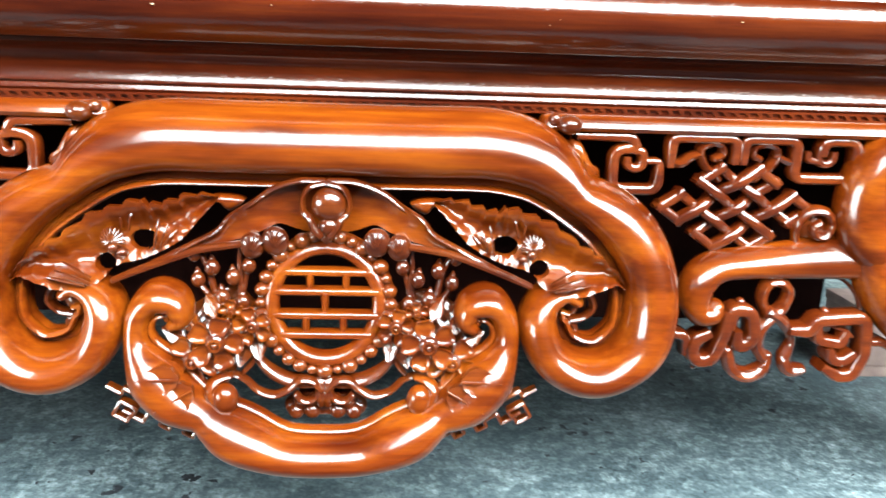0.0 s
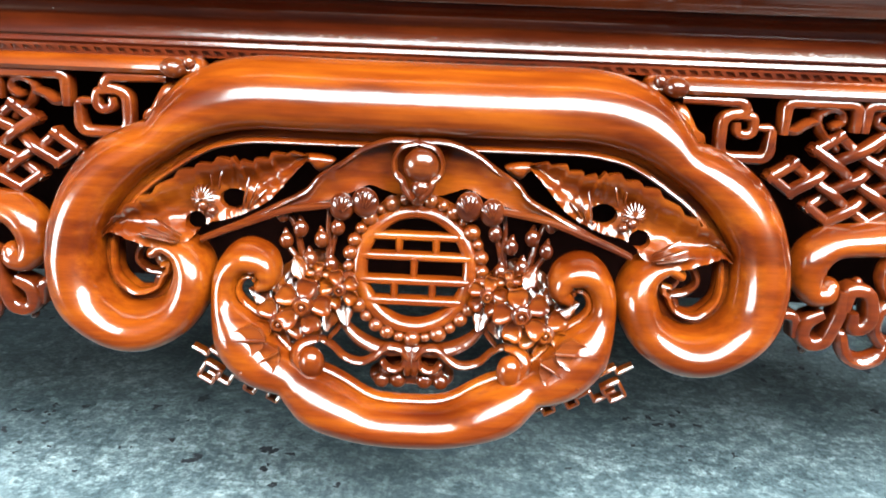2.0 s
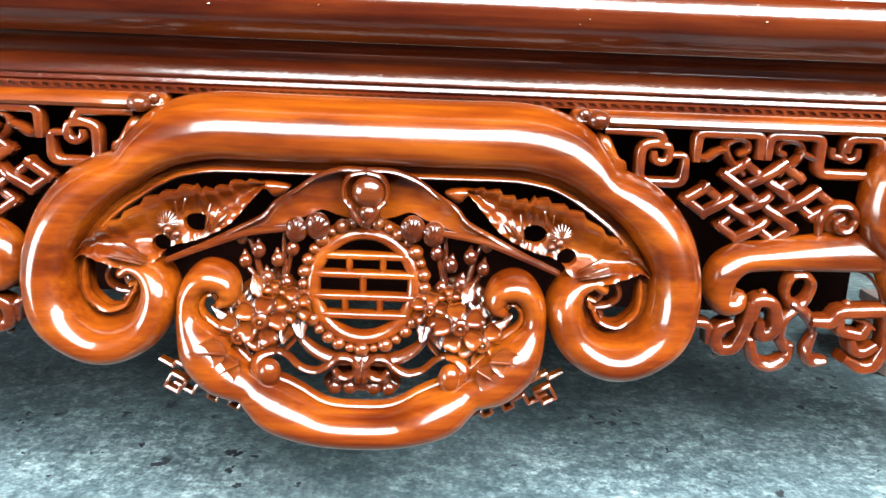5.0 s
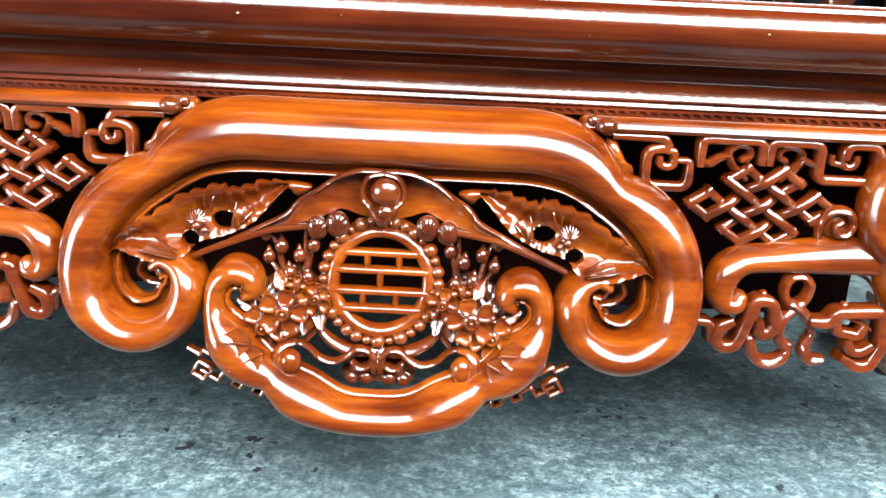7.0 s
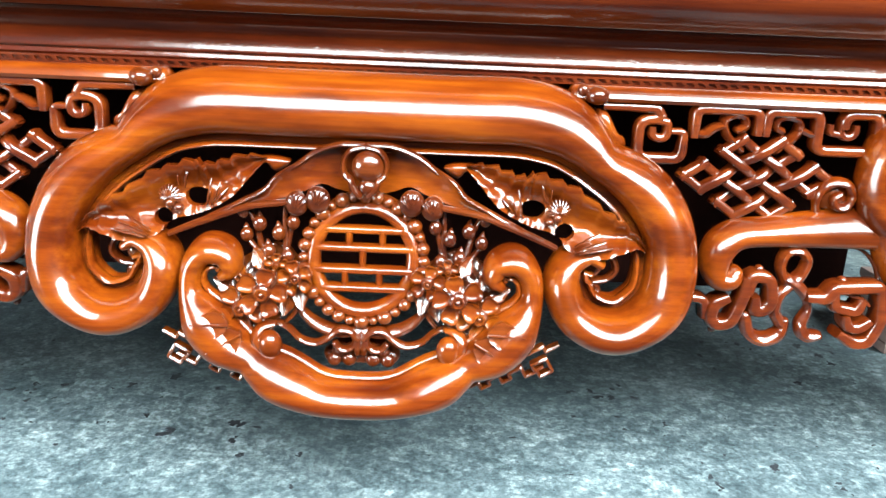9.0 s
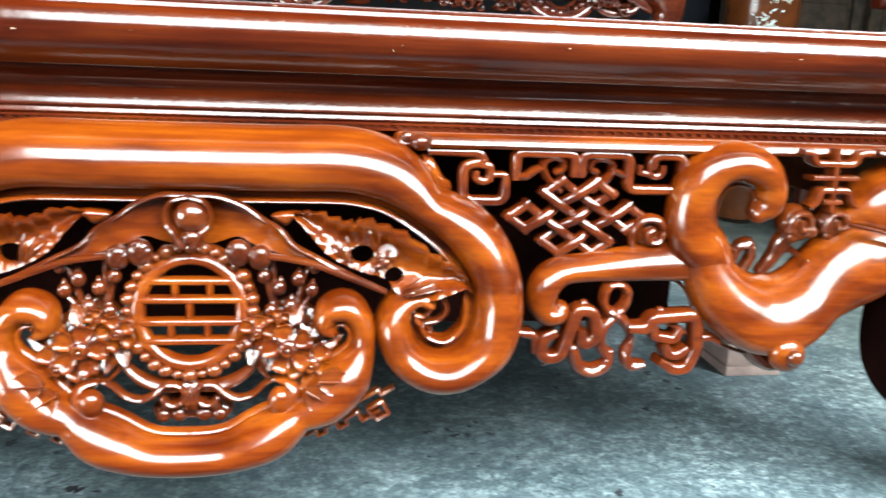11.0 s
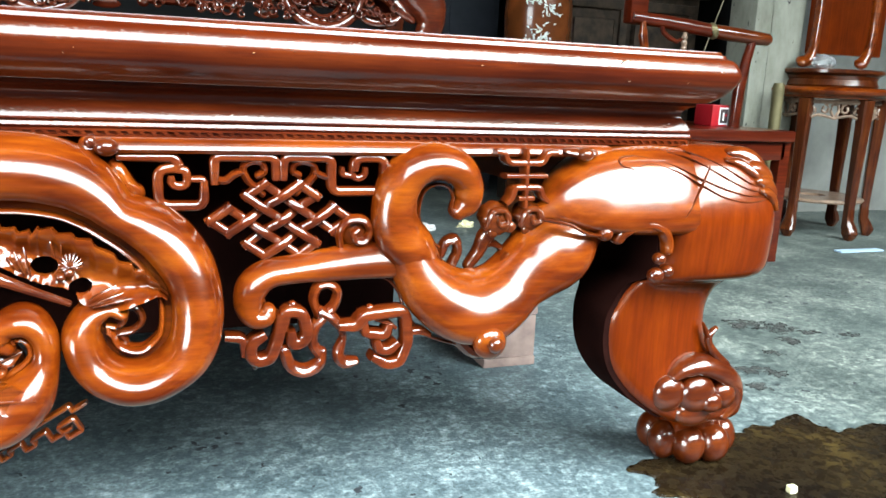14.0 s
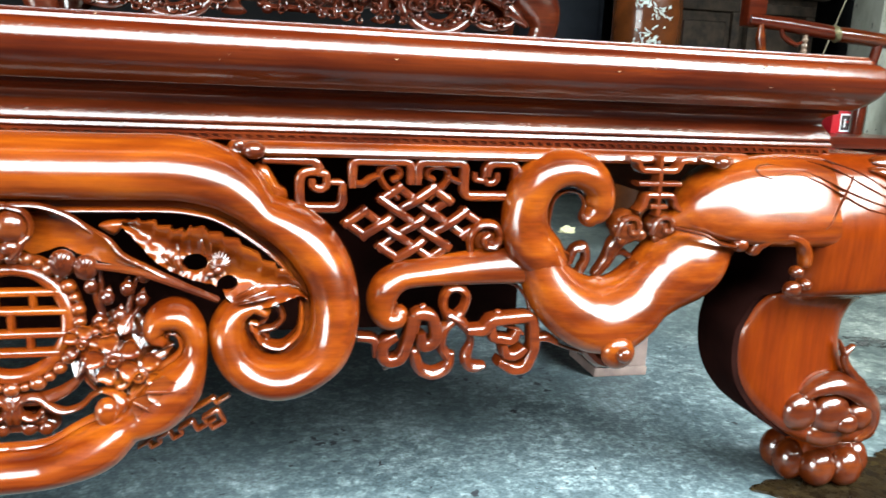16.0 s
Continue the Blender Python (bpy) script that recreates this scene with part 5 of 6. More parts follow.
        sweep(bm, [(1.000, 0.172, 0.010, 0.010, -0.026), (0.982, 0.190, 0.0075, 0.009, -0.026), (0.971, 0.206, 0.0055, 0.007, -0.024), (0.970, 0.218, 0.0045, 0.006, -0.024), (0.980, 0.228, 0.002, 0.004, -0.024)], 5, 10, s)
        sweep(bm, [(0.970, 0.212, 0.004, 0.006, -0.024), (0.964, 0.224, 0.0035, 0.005, -0.024), (0.958, 0.236, 0.0012, 0.003, -0.024)], 4, 8, s)
        part("ankle_scroll", bm, CARVED_DEEP, leg)
        # lines cut into the shoulder, gathered by a small leaf at the corner
        for q in (((0.818, 0.4440), (0.804, 0.4480), (0.801, 0.4545), (0.812, 0.4590), (0.840, 0.4580), (0.880, 0.4480), (0.925, 0.4290), (0.965, 0.4160), (1.000, 0.4120), (1.022, 0.4170)), ((0.826, 0.4475), (0.846, 0.4505), (0.880, 0.4420), (0.915, 0.4250), (0.945, 0.4110), (0.980, 0.4050), (1.008, 0.4080), (1.024, 0.4150)),
                  ((0.878, 0.4640), (0.910, 0.4560), (0.945, 0.4380), (0.975, 0.4240), (1.000, 0.4180), (1.022, 0.4190)), ((0.905, 0.4660), (0.940, 0.4540), (0.968, 0.4390), (0.992, 0.4270), (1.020, 0.4220)), ((0.932, 0.4480), (0.920, 0.4340), (0.905, 0.4150), (0.887, 0.3930), (0.868, 0.3770))):
            bm = bmesh.new()
            sweep(bm, [(x, z, 0.0011, 0.0022, head_y(x, z) + 0.0006) for x, z in q], 5, 8, s, lean=0.3)
            part("shoulder_line", bm, CARVED_DEEP, leg)
        for q in (((0.972, 0.4650, 0.004), (0.990, 0.4635, 0.0100), (1.008, 0.4560, 0.0125), (1.020, 0.4440, 0.0085)), ((0.990, 0.4480, 0.006), (1.008, 0.4450, 0.0120), (1.023, 0.4360, 0.0115), (1.030, 0.4250, 0.006)), ((1.002, 0.4320, 0.006), (1.018, 0.4280, 0.0105), (1.030, 0.4190, 0.0095), (1.034, 0.4080, 0.005)), ((1.004, 0.4190, 0.004), (1.018, 0.4150, 0.0075), (1.028, 0.4050, 0.0070), (1.032, 0.3940, 0.003)), ((0.960, 0.4560, 0.003), (0.978, 0.4530, 0.0070), (0.994, 0.4440, 0.0070), (1.004, 0.4340, 0.004))):
            bm = bmesh.new()
            sweep(bm, [(x, z, w, 0.009, head_y(x, z) + 0.001) for x, z, w in q], 5, 12, s)
            part("shoulder_leaf", bm, CARVED_FINE, leg)

# ---- things behind ----
pil = thing("door_post", (2.5, 1.75, 0), "pale green-grey painted double door post with chipped paint", "post", kind="structure")
part("post_strip", box(bmesh.new(), -0.076, 0.001, -0.10, 0.05, 0, 3.2, 0.004), PLASTER, pil)
part("post_strip", box(bmesh.new(), 0.014, 0.17, -0.085, 0.05, 0, 3.2, 0.004), PLASTER, pil)

# armchair
chair = thing("armchair", (1.95, 1.35, 0), "red-brown lacquered wooden armchair with round arm rails", "chair")
part("seat", box(bmesh.new(), -0.30, 0.24, -0.22, 0.32, 0.395, 0.43, 0.006), CHAIRWOOD, chair)
part("seat_rail", box(bmesh.new(), -0.28, 0.225, -0.20, -0.17, 0.335, 0.393, 0.004), CHAIRWOOD, chair)
part("seat_rail", box(bmesh.new(), 0.195, 0.225, -0.169, 0.28, 0.335, 0.393, 0.004), CHAIRWOOD, chair)
for x in (-0.26, 0.205):
    for y in (-0.20, 0.26):
        part("leg", box(bmesh.new(), x, x + 0.04, y, y + 0.04, 0.0, 0.394, 0.004), CHAIRWOOD, chair)
part("arm_rail", tube3(bmesh.new(), [(-0.29, -0.04, 0.756), (-0.17, -0.045, 0.748), (-0.07, -0.0485, 0.7385), (0.010, -0.052, 0.7307)], [0.018, 0.021, 0.022, 0.021]), CHAIRWOOD, chair)
part("arm_end", tube3(bmesh.new(), [(0.012, -0.052, 0.7306), (0.05, -0.055, 0.727), (0.16, -0.06, 0.719), (0.215, -0.0645, 0.7155), (0.226, -0.065, 0.7148)], [0.021, 0.0235, 0.0225, 0.021, 0.014], 14), CARVED_DEEP, chair, "lighter red-brown rounded arm end")
part("arm_post", tube3(bmesh.new(), [(0.125, -0.06, 0.43), (0.130, -0.06, 0.55), (0.142, -0.062, 0.64), (0.160, -0.062, 0.715)], [0.018, 0.019, 0.016, 0.014]), CHAIRWOOD, chair)
part("back_post", box(bmesh.new(), -0.30, -0.235, -0.05, 0.0, 0.735, 0.90, 0.014), CHAIRWOOD, chair)

part("arm_collar", tube3(bmesh.new(), [(-0.006, -0.0515, 0.726), (-0.001, -0.052, 0.7285), (0.009, -0.0525, 0.732), (0.014, -0.053, 0.734)], [0.022, 0.0265, 0.0265, 0.022], 16), BRASS, chair, "dull brass collar")
part("arm_bracket", tube3(bmesh.new(), [(-0.245, -0.05, 0.43), (-0.245, -0.05, 0.60), (-0.240, -0.05, 0.666), (-0.250, -0.05, 0.70), (-0.252, -0.05, 0.745)], [0.010, 0.011, 0.013, 0.015, 0.008]), CARVED, chair)
bm = bmesh.new()
for k, z in enumerate((0.655, 0.672, 0.689, 0.705)):
    ball(bm, -0.096, -0.05, z, 0.011 - 0.001 * (k % 2), 0.010, 0.009, 10, 7)
tube3(bm, [(-0.096, -0.05, 0.43), (-0.096, -0.05, 0.60), (-0.096, -0.05, 0.74)], [0.008, 0.009, 0.006], 8)
part("turned_baluster", bm, APRONWOOD, chair)
part("arm_scroll", tube3(bmesh.new(), [(-0.19, -0.05, 0.745), (-0.175, -0.05, 0.715), (-0.15, -0.05, 0.700), (-0.125, -0.05, 0.690), (-0.105, -0.05, 0.700)], [0.006, 0.008, 0.008, 0.007, 0.004]), CHAIRWOOD, chair)

# cane behind the chair
cane = thing("thin_cane", (2.047, 1.75, 0), "thin pale cane leaning behind the armchair", "cane")
part("rod", tube3(bmesh.new(), [(0, 0, 0.002), (0.24, 0, 0.714), (0.40, 0, 1.19)], [0.0030, 0.0027, 0.0024], 8), PALECANE, cane)

# card box on the seat
bx = thing("card_box", (2.03, 1.36, 0.43), "small red printed card box on the chair seat", "box")
part("carton", box(bmesh.new(), -0.030, 0.038, -0.05, 0.04, 0.0, 0.070, 0.004), REDCARD, bx)
part("print_panel", box(bmesh.new(), -0.001, 0.034, -0.0525, -0.0503, 0.006, 0.062), WHITECARD, bx, smooth=False)
part("print_mark", box(bmesh.new(), 0.002, 0.031, -0.0540, -0.0527, 0.011, 0.057), DARKPRINT, bx, smooth=False)
part("print_bar", box(bmesh.new(), 0.011, 0.016, -0.0550, -0.0542, 0.020, 0.046), WHITECARD, bx, smooth=False)
part("print_bar", box(bmesh.new(), 0.018, 0.027, -0.0550, -0.0542, 0.034, 0.040), REDCARD, bx, smooth=False)

# side table
tab = thing("side_table", (2.80, 1.63, 0), "brown lacquered side table with carved apron and pierced low shelf", "table")
part("tabletop", lathe(bmesh.new(), [(0.0, 0.534), (0.20, 0.534), (0.222, 0.538), (0.226, 0.545), (0.238, 0.549), (0.246, 0.556), (0.249, 0.565), (0.244, 0.574), (0.234, 0.579), (0.0, 0.58)], 0, 0, 0, 48), CARVED, tab, "orange-brown moulded round top")
for a in (205, 268, 322, 20, 80, 145):
    x, y = 0.200 * math.cos(radians(a)), 0.200 * math.sin(radians(a))
    u, v = math.cos(radians(a)), math.sin(radians(a))
    bm = bmesh.new()
    rings = []
    for z, f, h in ((0.534, 1.0, 0.024), (0.42, 1.0, 0.021), (0.25, 0.985, 0.018), (0.13, 0.98, 0.016), (0.075, 0.99, 0.0165), (0.050, 1.04, 0.022), (0.028, 1.08, 0.024), (0.010, 1.08, 0.017), (0.0, 1.07, 0.012)):
        rings.append([bm.verts.new((x * f + u * h * p - v * h * q, y * f + v * h * p + u * h * q, z)) for p, q in ((-1, -0.75), (-0.75, -1), (0.75, -1), (1, -0.75), (1, 0.75), (0.75, 1), (-0.75, 1), (-1, 0.75))])
    for r0, r1 in zip(rings, rings[1:]):
        for k in range(8):
            bm.faces.new((r0[k], r0[(k + 1) % 8], r1[(k + 1) % 8], r1[k]))
    bm.faces.new(rings[0])
    bm.faces.new(rings[-1])
    part("leg", bm, TABLEWOOD, tab)
for a0, a1 in ((145, 205), (205, 268), (268, 322), (322, 380)):
    p0 = (0.200 * math.cos(radians(a0)), 0.200 * math.sin(radians(a0)))
    p1 = (0.200 * math.cos(radians(a1)), 0.200 * math.sin(radians(a1)))

    def along(f, z):
        return (p0[0] + (p1[0] - p0[0]) * f, p0[1] + (p1[1] - p0[1]) * f, z)

    bm = bmesh.new()
    for side in (1, -1):
        for cx, cz, r, a, sg in ((0.16, 0.497, 0.075, 90, 1), (0.36, 0.488, 0.070, 200, -1)):
            tube3(bm, [along(0.5 + side * cx * 1.1 + side * r * (1 - 0.07 * k) * math.cos(radians(a + sg * 42 * k)), cz + 0.020 * (1 - 0.07 * k) * math.sin(radians(a + sg * 42 * k))) for k in range(9)], 0.0055, 6)
        tube3(bm, [along(0.5 + side * f, z) for f, z in ((0.45, 0.470), (0.38, 0.466), (0.28, 0.474), (0.14, 0.470), (0.0, 0.462))], 0.0060, 6)
        tube3(bm, [along(0.5 + side * f, z) for f, z in ((0.02, 0.468), (0.07, 0.490), (0.05, 0.510), (0.0, 0.516))], 0.0055, 6)
    tube3(bm, [along(0.0, 0.524), along(1.0, 0.524)], 0.009, 6)
    part("carved_apron", bm, APRONWOOD, tab)
part("low_shelf", lathe(bmesh.new(), [(0.05, 0.135), (0.185, 0.135), (0.19, 0.142), (0.185, 0.15), (0.05, 0.15), (0.05, 0.136)], 0, 0, 0, 32), APRONWOOD, tab)

# stand on the side table
st = thing("display_stand", (2.80, 1.63, 0.58), "orange-brown wooden display stand with scroll legs", "stand")
part("base", lathe(bmesh.new(), [(0.0, 0.0), (0.175, 0.0), (0.18, 0.006), (0.172, 0.028), (0.18, 0.042), (0.0, 0.044)], 0, 0, 0, 40), TABLEWOOD, st)
part("base_top", lathe(bmesh.new(), [(0.0, 0.045), (0.185, 0.045), (0.197, 0.052), (0.197, 0.062), (0.19, 0.066), (0.0, 0.066)], 0, 0, 0, 40), TABLEWOOD, st)
part("panel", box(bmesh.new(), -0.115, 0.25, 0.0, 0.03, 0.125, 0.60, 0.004), LEGWOOD, st)
bm = bmesh.new()
sweep(bm, [(-0.170, 0.090, 0.022, 0.02, -0.02), (-0.145, 0.098, 0.020, 0.02, -0.02), (-0.122, 0.14, 0.014, 0.02, -0.02), (-0.116, 0.25, 0.012, 0.02, -0.02), (-0.112, 0.55, 0.012, 0.02, -0.02)], 5, 12)
part("scroll_leg", bm, CARVED, st)
bm = bmesh.new()
sweep(bm, [(0.008, 0.088, 0.020, 0.018, -0.13), (0.024, 0.100, 0.020, 0.018, -0.13), (0.045, 0.15, 0.016, 0.018, -0.13), (0.052, 0.25, 0.017, 0.018, -0.13), (0.060, 0.40, 0.020, 0.018, -0.12), (0.060, 0.58, 0.022, 0.018, -0.10)], 5, 12)
part("scroll_leg", bm, CARVED, st)

# vase
vs = thing("floor_vase", (1.66, 1.95, 0), "tall amber-brown vase with silvery shell inlay blossoms", "vase")
part("body", lathe(bmesh.new(), [(0.06, 0.0), (0.085, 0.02), (0.09, 0.2), (0.115, 0.45), (0.125, 0.65), (0.128, 0.80), (0.12, 0.92), (0.085, 1.0), (0.06, 1.05), (0.075, 1.12)], 0, 0, 0, 36), VASEGLAZE, vs)
rnd = random.Random(4)
bm = bmesh.new()
for ch, ca, n, spread in ((0.93, -116, 46, 0.030), (0.845, -124, 34, 0.026), (0.80, -94, 26, 0.024), (0.72, -112, 40, 0.03), (0.90, -84, 26, 0.022)):
    for k in range(n):
        h = ch + rnd.gauss(0, spread * 0.6)
        a = radians(ca + rnd.gauss(0, spread * 330))
        r = 0.127 if h < 0.82 else 0.127 - (h - 0.82) * 0.1
        c = Vector((r * math.cos(a), r * math.sin(a), h))
        t, w = rnd.uniform(0, 3.1), rnd.uniform(0.004, 0.012)
        e = Vector((-math.sin(a), math.cos(a), 0))
        u = e * math.cos(t) + Vector((0, 0, 1)) * math.sin(t)
        tube3(bm, [c - u * w, c, c + u * w], [0.001, rnd.uniform(0.002, 0.005), 0.001], 5)
tagged(part("inlay", bm, SHELL, vs), kind="stuff")

# dark boxes and cabinet
sp = thing("black_cabinet", (1.75, 2.95, 0), "matt black cabinet with a framed front", "cabinet")
part("body", box(bmesh.new(), -0.15, 0.14, -0.1, 0.3, 0.0, 1.2, 0.006), BLACK, sp)
part("front_frame", box(bmesh.new(), -0.12, 0.11, -0.112, -0.1005, 0.55, 1.1, 0.004), BLACK, sp)
cb = thing("old_cabinet", (2.12, 2.25, 0), "weathered grey-brown wooden cabinet with panelled doors", "cabinet")
part("body", box(bmesh.new(), -0.30, 0.42, -0.1, 0.35, 0.0, 1.9, 0.006), OLDWOOD, cb)
part("cornice", box(bmesh.new(), -0.33, 0.45, -0.14, -0.101, 0.93, 0.965, 0.006), OLDWOOD, cb)
for x in (-0.27, 0.08):
    d = part("door", box(bmesh.new(), x, x + 0.31, -0.118, -0.1012, 0.1, 0.90, 0.004), OLDWOOD, cb)
    for k, (x0, x1, z0, z1) in enumerate(((0.0, 0.31, 0.86, 0.90), (0.0, 0.035, 0.1, 0.86), (0.275, 0.31, 0.1, 0.86))):
        part("door_rail", box(bmesh.new(), x + x0, x + x1, -0.135, -0.1184, z0, z1, 0.005), OLDWOOD, d)
    part("door_panel", box(bmesh.new(), x + 0.06, x + 0.25, -0.130, -0.1184, 0.16, 0.82, 0.010), OLDWOOD, d)

# wooden block under the bed
blk = thing("timber_block", (0.905, 0.52, 0), "pale pinkish-brown timber block standing on the floor under the bed", "block")
part("block", box(bmesh.new(), -0.05, 0.055, -0.06, 0.06, 0.0185, 0.1025, 0.003), BLOCKWOOD, blk)
for z0, z1 in ((0.0, 0.018), (0.103, 0.121)):
    part("end_board", box(bmesh.new(), -0.052, 0.057, -0.062, 0.062, z0, z1, 0.003), BLOCKWOOD, blk)


pole = thing("brass_pole", (2.51, 1.58, 0), "dull brass pole standing against the door post", "pole")
part("shaft", tube3(bmesh.new(), [(0, 0, 0), (0, 0, 0.57), (0, 0, 0.585)], [0.022, 0.022, 0.018], 14), BRASS, pole)

bag = thing("film_bundle", (2.672, 1.54, 0.646), "crumpled bundle of clear plastic film on the stand", "plastic film")
bm = bmesh.new()
bmesh.ops.create_icosphere(bm, subdivisions=3, radius=1.0)
for v in bm.verts:
    k = 1 + 0.22 * noise.noise(v.co * 2.3)
    v.co = Vector((v.co.x * 0.048 * k, v.co.y * 0.035 * k, max(-0.0235, v.co.z * 0.028 * k) + 0.0236))
part("film", bm, FILM, bag)


def blot(name, cx, cy, rx, ry, seed, mat, label, cat, z=0.004, n=90, rough=0.35):
    """An irregular wet patch on the floor."""
    bm = bmesh.new()
    pts = []
    for k in range(n):
        a = 2 * math.pi * k / n
        d = Vector((math.cos(a) * 1.6, math.sin(a) * 1.6, seed))
        r = 1 + rough * noise.noise(d) + rough * 0.5 * noise.noise(d * 3.1) + rough * 0.25 * noise.noise(d * 8.0) + rough * 0.10 * noise.noise(d * 19.0) + rough * 0.05 * noise.noise(d * 45.0)
        pts.append((cx + rx * r * math.cos(a), cy + ry * r * math.sin(a)))
    top = [bm.verts.new((x, y, z)) for x, y in pts]
    low = [bm.verts.new((cx + (x - cx) * 1.01, cy + (y - cy) * 1.01, 0.0)) for x, y in pts]
    bm.faces.new(top)
    for k in range(n):
        bm.faces.new((low[k], low[(k + 1) % n], top[(k + 1) % n], top[k]))
    return tagged(part(name, bm, mat, smooth=False), label, cat)


blot("puddle", 1.21, -0.04, 0.27, 0.145, 2.7, PUDDLE, "brown wet puddle with an uneven edge on the cement floor", "puddle", 0.003, 260)
for cx, cy, rx, ry, sd in ((1.585, 0.585, 0.05, 0.03, 5.1), (1.645, 0.545, 0.045, 0.028, 6.3), (1.70, 0.50, 0.028, 0.014, 7.7), (1.60, 0.46, 0.022, 0.018, 8.2), (1.38, 0.325, 0.035, 0.02, 9.4), (1.42, 0.295, 0.018, 0.012, 2.2), (1.33, 0.25, 0.022, 0.018, 3.3), (1.50, 0.40, 0.018, 0.014, 1.4), (1.78, 0.46, 0.022, 0.012, 4.4)):
    tagged(blot("damp_stain", cx, cy, rx, ry, sd, STAIN, "dark damp stain on the cement floor", "stain", 0.002, 120, 0.9), group="damp stains on the floor")
chip = thing("foam_chip", (1.084, -0.093, 0.0035), "small pale yellow foam chip lying in the puddle", "foam chip")
part("chip", box(bmesh.new(), -0.006, 0.006, -0.005, 0.005, 0.0, 0.010, 0.0012), FOAM, chip)
for sx, sy, w, label in ((1.19, 1.82, 0.042, "crumpled white paper scrap on the floor behind the bed"), (1.37, 1.86, 0.030, "flattened pale yellow paper scrap on the floor behind the bed")):
    scrap = thing("paper_scrap", (sx, sy, 0.001), label, "paper scrap")
    bm = bmesh.new()
    bmesh.ops.create_icosphere(bm, subdivisions=3, radius=1.0)
    for v in bm.verts:
        k = 1 + 0.5 * noise.noise(v.co * 2.1 + Vector((sx, sy, 0)))
        v.co = Vector((v.co.x * w * k, v.co.y * w * 0.7 * k, max(0.0, 0.018 * (v.co.z + 0.4) * k)))
    part("paper", bm, WHITECARD if "white" in label else FOAM, scrap, smooth=False)
# thin pale strip painted as bluish daylight reflected off the floor
bs_ob = part("floor_glint_strip", box(bmesh.new(), 2.56, 2.76, 1.225, 1.26, 0.0, 0.006, 0.002), BLUEGLINT)
tagged(bs_ob, "pale bluish daylight reflection on the floor, drawn as a strip", "plastic strip")

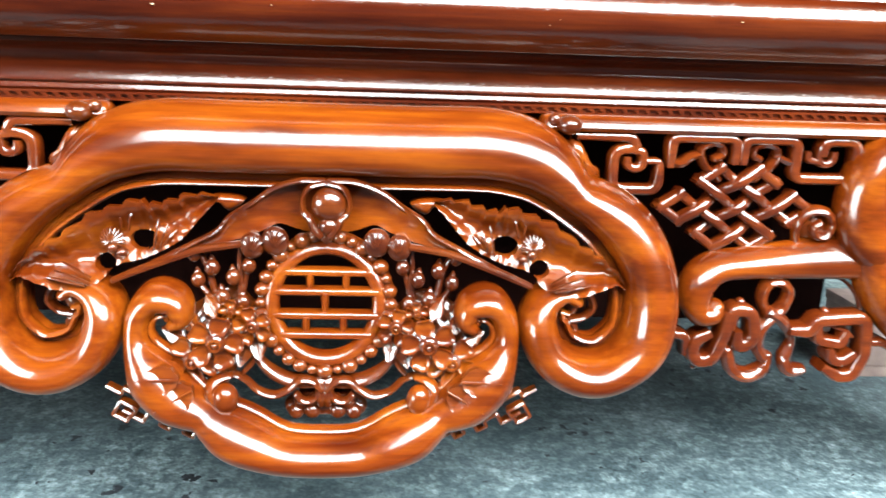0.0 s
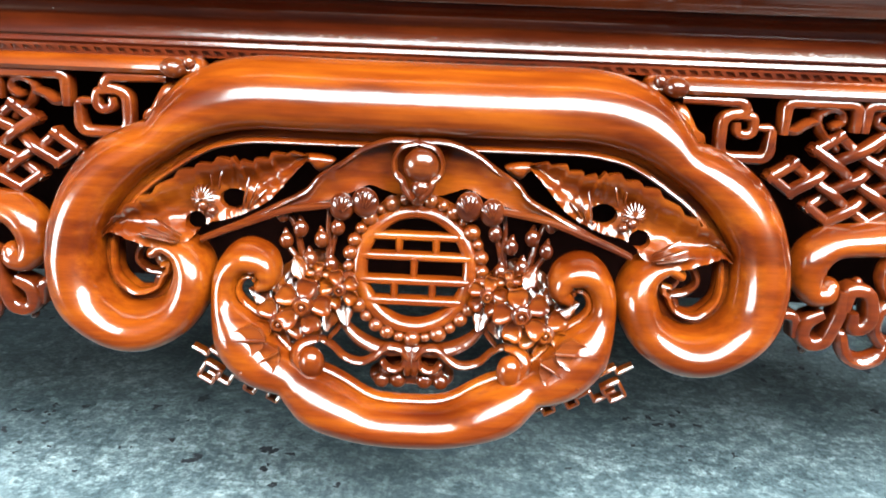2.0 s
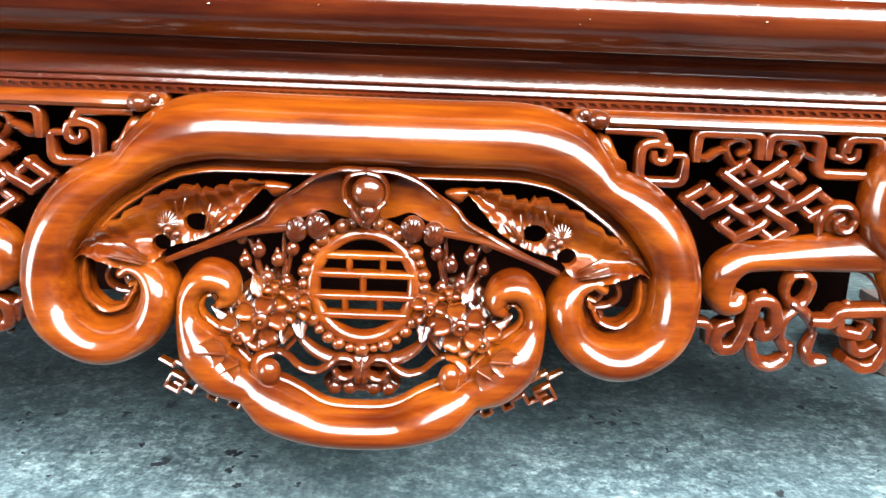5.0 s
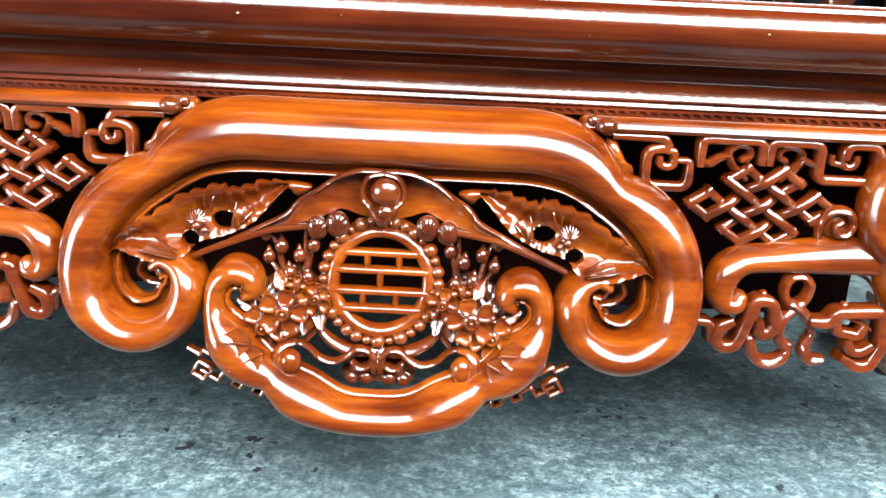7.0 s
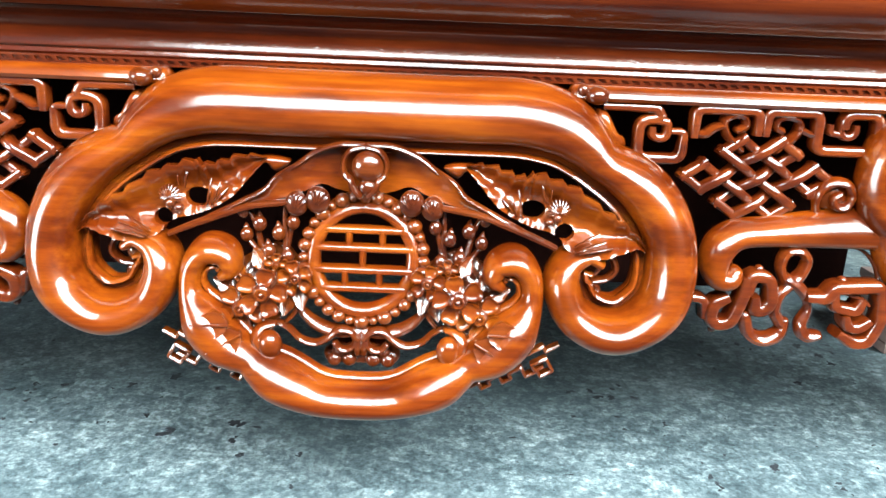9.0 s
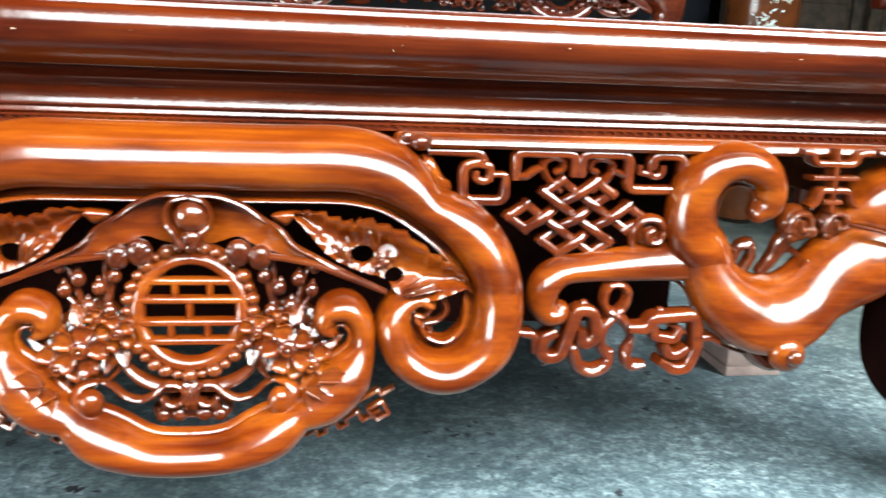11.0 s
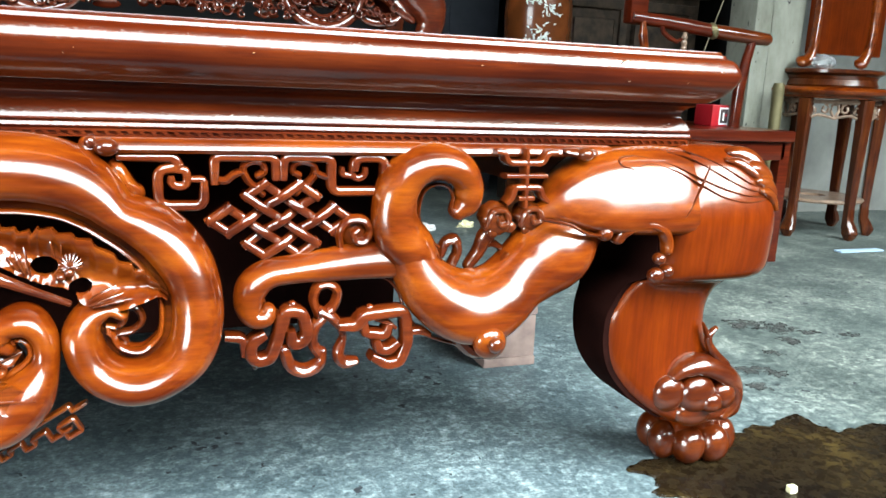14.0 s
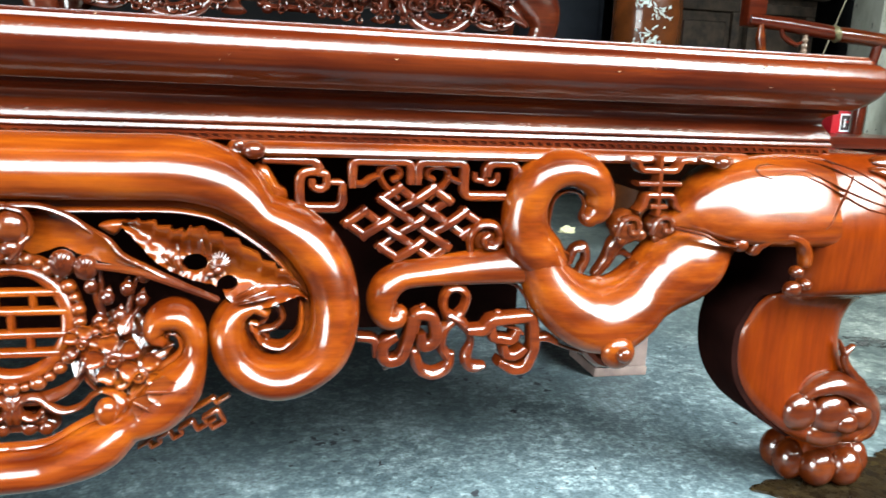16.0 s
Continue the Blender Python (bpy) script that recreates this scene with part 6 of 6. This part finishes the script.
# low carved table on the bed
lt = thing("low_table", (0.35, 0.98, 0.590), "dark red-brown carved low table standing on the bed", "table")
part("tabletop", box(bmesh.new(), -0.60, 0.60, -0.02, 0.40, 0.19, 0.23, 0.012), SLAB, lt)
for s in (1, -1):
    for y in (0.0, 0.34):
        bm = bmesh.new()
        sweep(bm, [(0.50, 0.16, 0.05, 0.03, y), (0.535, 0.12, 0.048, 0.03, y), (0.545, 0.08, 0.035, 0.028, y), (0.535, 0.045, 0.028, 0.026, y), (0.545, 0.0175, 0.0185, 0.024, y)], 5, 16, s, lean=0)
        part("leg", bm, DARKCARVED, lt)
    bm = bmesh.new()
    sweep(bm, [(0.40, 0.150, 0.018, 0.014, 0), (0.44, 0.135, 0.020, 0.014, 0), (0.475, 0.105, 0.018, 0.014, 0), (0.50, 0.085, 0.010, 0.010, 0)], 5, 12, s)
    sweep(bm, [(0.36, 0.100, 0.010, 0.010, 0), (0.40, 0.078, 0.014, 0.012, 0), (0.45, 0.080, 0.012, 0.012, 0), (0.47, 0.092, 0.006, 0.010, 0)], 5, 12, s)
    part("knee_carving", bm, DARKCARVED, lt)
    md = part("medallion", sweep(bmesh.new(), [(0.288 + 0.040 * math.cos(radians(a)), 0.120 + 0.042 * math.sin(radians(a)), 0.006, 0.010, -0.004) for a in range(90, 451, 20)], 2, 10, s, cap=False, lean=0), DARKCARVED, lt)
    for z, h in ((0.105, 0.036), (0.120, 0.038), (0.135, 0.036)):
        part("lattice_bar", sweep(bmesh.new(), [(0.288 - h, z, 0.0032, 0.007, -0.004), (0.288 + h, z, 0.0032, 0.007, -0.004)], 1, 8, s, lean=0), DARKCARVED, md)
    bm = bmesh.new()
    sweep(bm, [(0.195, 0.145, 0.010, 0.012, 0), (0.205, 0.105, 0.013, 0.012, 0), (0.24, 0.070, 0.014, 0.013, -0.004), (0.288, 0.058, 0.014, 0.013, -0.006), (0.335, 0.070, 0.014, 0.013, -0.004), (0.370, 0.105, 0.013, 0.012, 0), (0.382, 0.145, 0.010, 0.012, 0)], 5, 12, s)
    part("medallion_frame", bm, DARKCARVED, lt)
    for q in range(9):
        a = radians(200 + 17.5 * q)
        part("blossom", ball(bmesh.new(), (0.288 + 0.060 * math.cos(a)) * s, -0.006, 0.120 + 0.052 * math.sin(a), 0.010, 0.009, 0.009, 8, 6), DARKCARVED, lt)
    for cx, sg in ((0.115, 1), (0.205, -1)):
        bm = bmesh.new()
        sweep(bm, [(cx + sg * (0.026 - 0.0020 * k) * math.cos(radians(250 - 40 * k)), 0.118 + (0.026 - 0.0020 * k) * math.sin(radians(250 - 40 * k)), 0.0085 - 0.0004 * k, 0.011, 0) for k in range(11)], 3, 10, s, lean=0)
        part("scroll", bm, DARKCARVED, lt)
    bm = bmesh.new()
    relief(bm, [(0.150, 0.15), (0.172, 0.15), (0.176, 0.09), (0.190, 0.072), (0.160, 0.066), (0.135, 0.074), (0.148, 0.09)], -0.002, 0.012, s)
    part("leaf_boss", bm, DARKCARVED, lt)
bm = bmesh.new()
for run in knot_strands():
    sweep(bm, [((x - KNOT_X) * 0.84, 0.122 + (z - KNOT_Z) * 0.72, 0.003, 0.006, w * 0.6) for x, z, w in run], 2, 8, 1, lean=0)
part("endless_knot", bm, DARKCARVED, lt)
bm = bmesh.new()
sweep(bm, [(x, 0.088, 0.0075, 0.010, 0) for x in (-0.09, -0.04, 0.04, 0.09)], 2, 10, 1, lean=0)
for x in (-0.092, 0.092):
    ball(bm, x, 0, 0.086, 0.013, 0.012, 0.013)
part("stretcher_roll", bm, DARKCARVED, lt)
rnd = random.Random(11)
bm = bmesh.new()
for k in range(170):
    cx, cz = -0.46 + 0.92 * (k + 0.5) / 170 + rnd.uniform(-0.006, 0.006), rnd.uniform(0.070, 0.165)
    r, a0, sg = rnd.uniform(0.007, 0.014), rnd.uniform(0, 6.3), rnd.choice((-1, 1))
    sweep(bm, [(cx + r * (1 - 0.07 * q) * math.cos(a0 + sg * 0.75 * q), cz + r * (1 - 0.07 * q) * math.sin(a0 + sg * 0.75 * q), 0.0036 - 0.00015 * q, 0.007, -0.017) for q in range(8)], 2, 7, 1, lean=0)
tagged(part("pierced_scrollwork", bm, DARKCARVED, lt), kind="stuff")
part("apron_back", box(bmesh.new(), -0.50, 0.50, 0.03, 0.04, 0.10, 0.19, 0.002), DARKCARVED, lt)
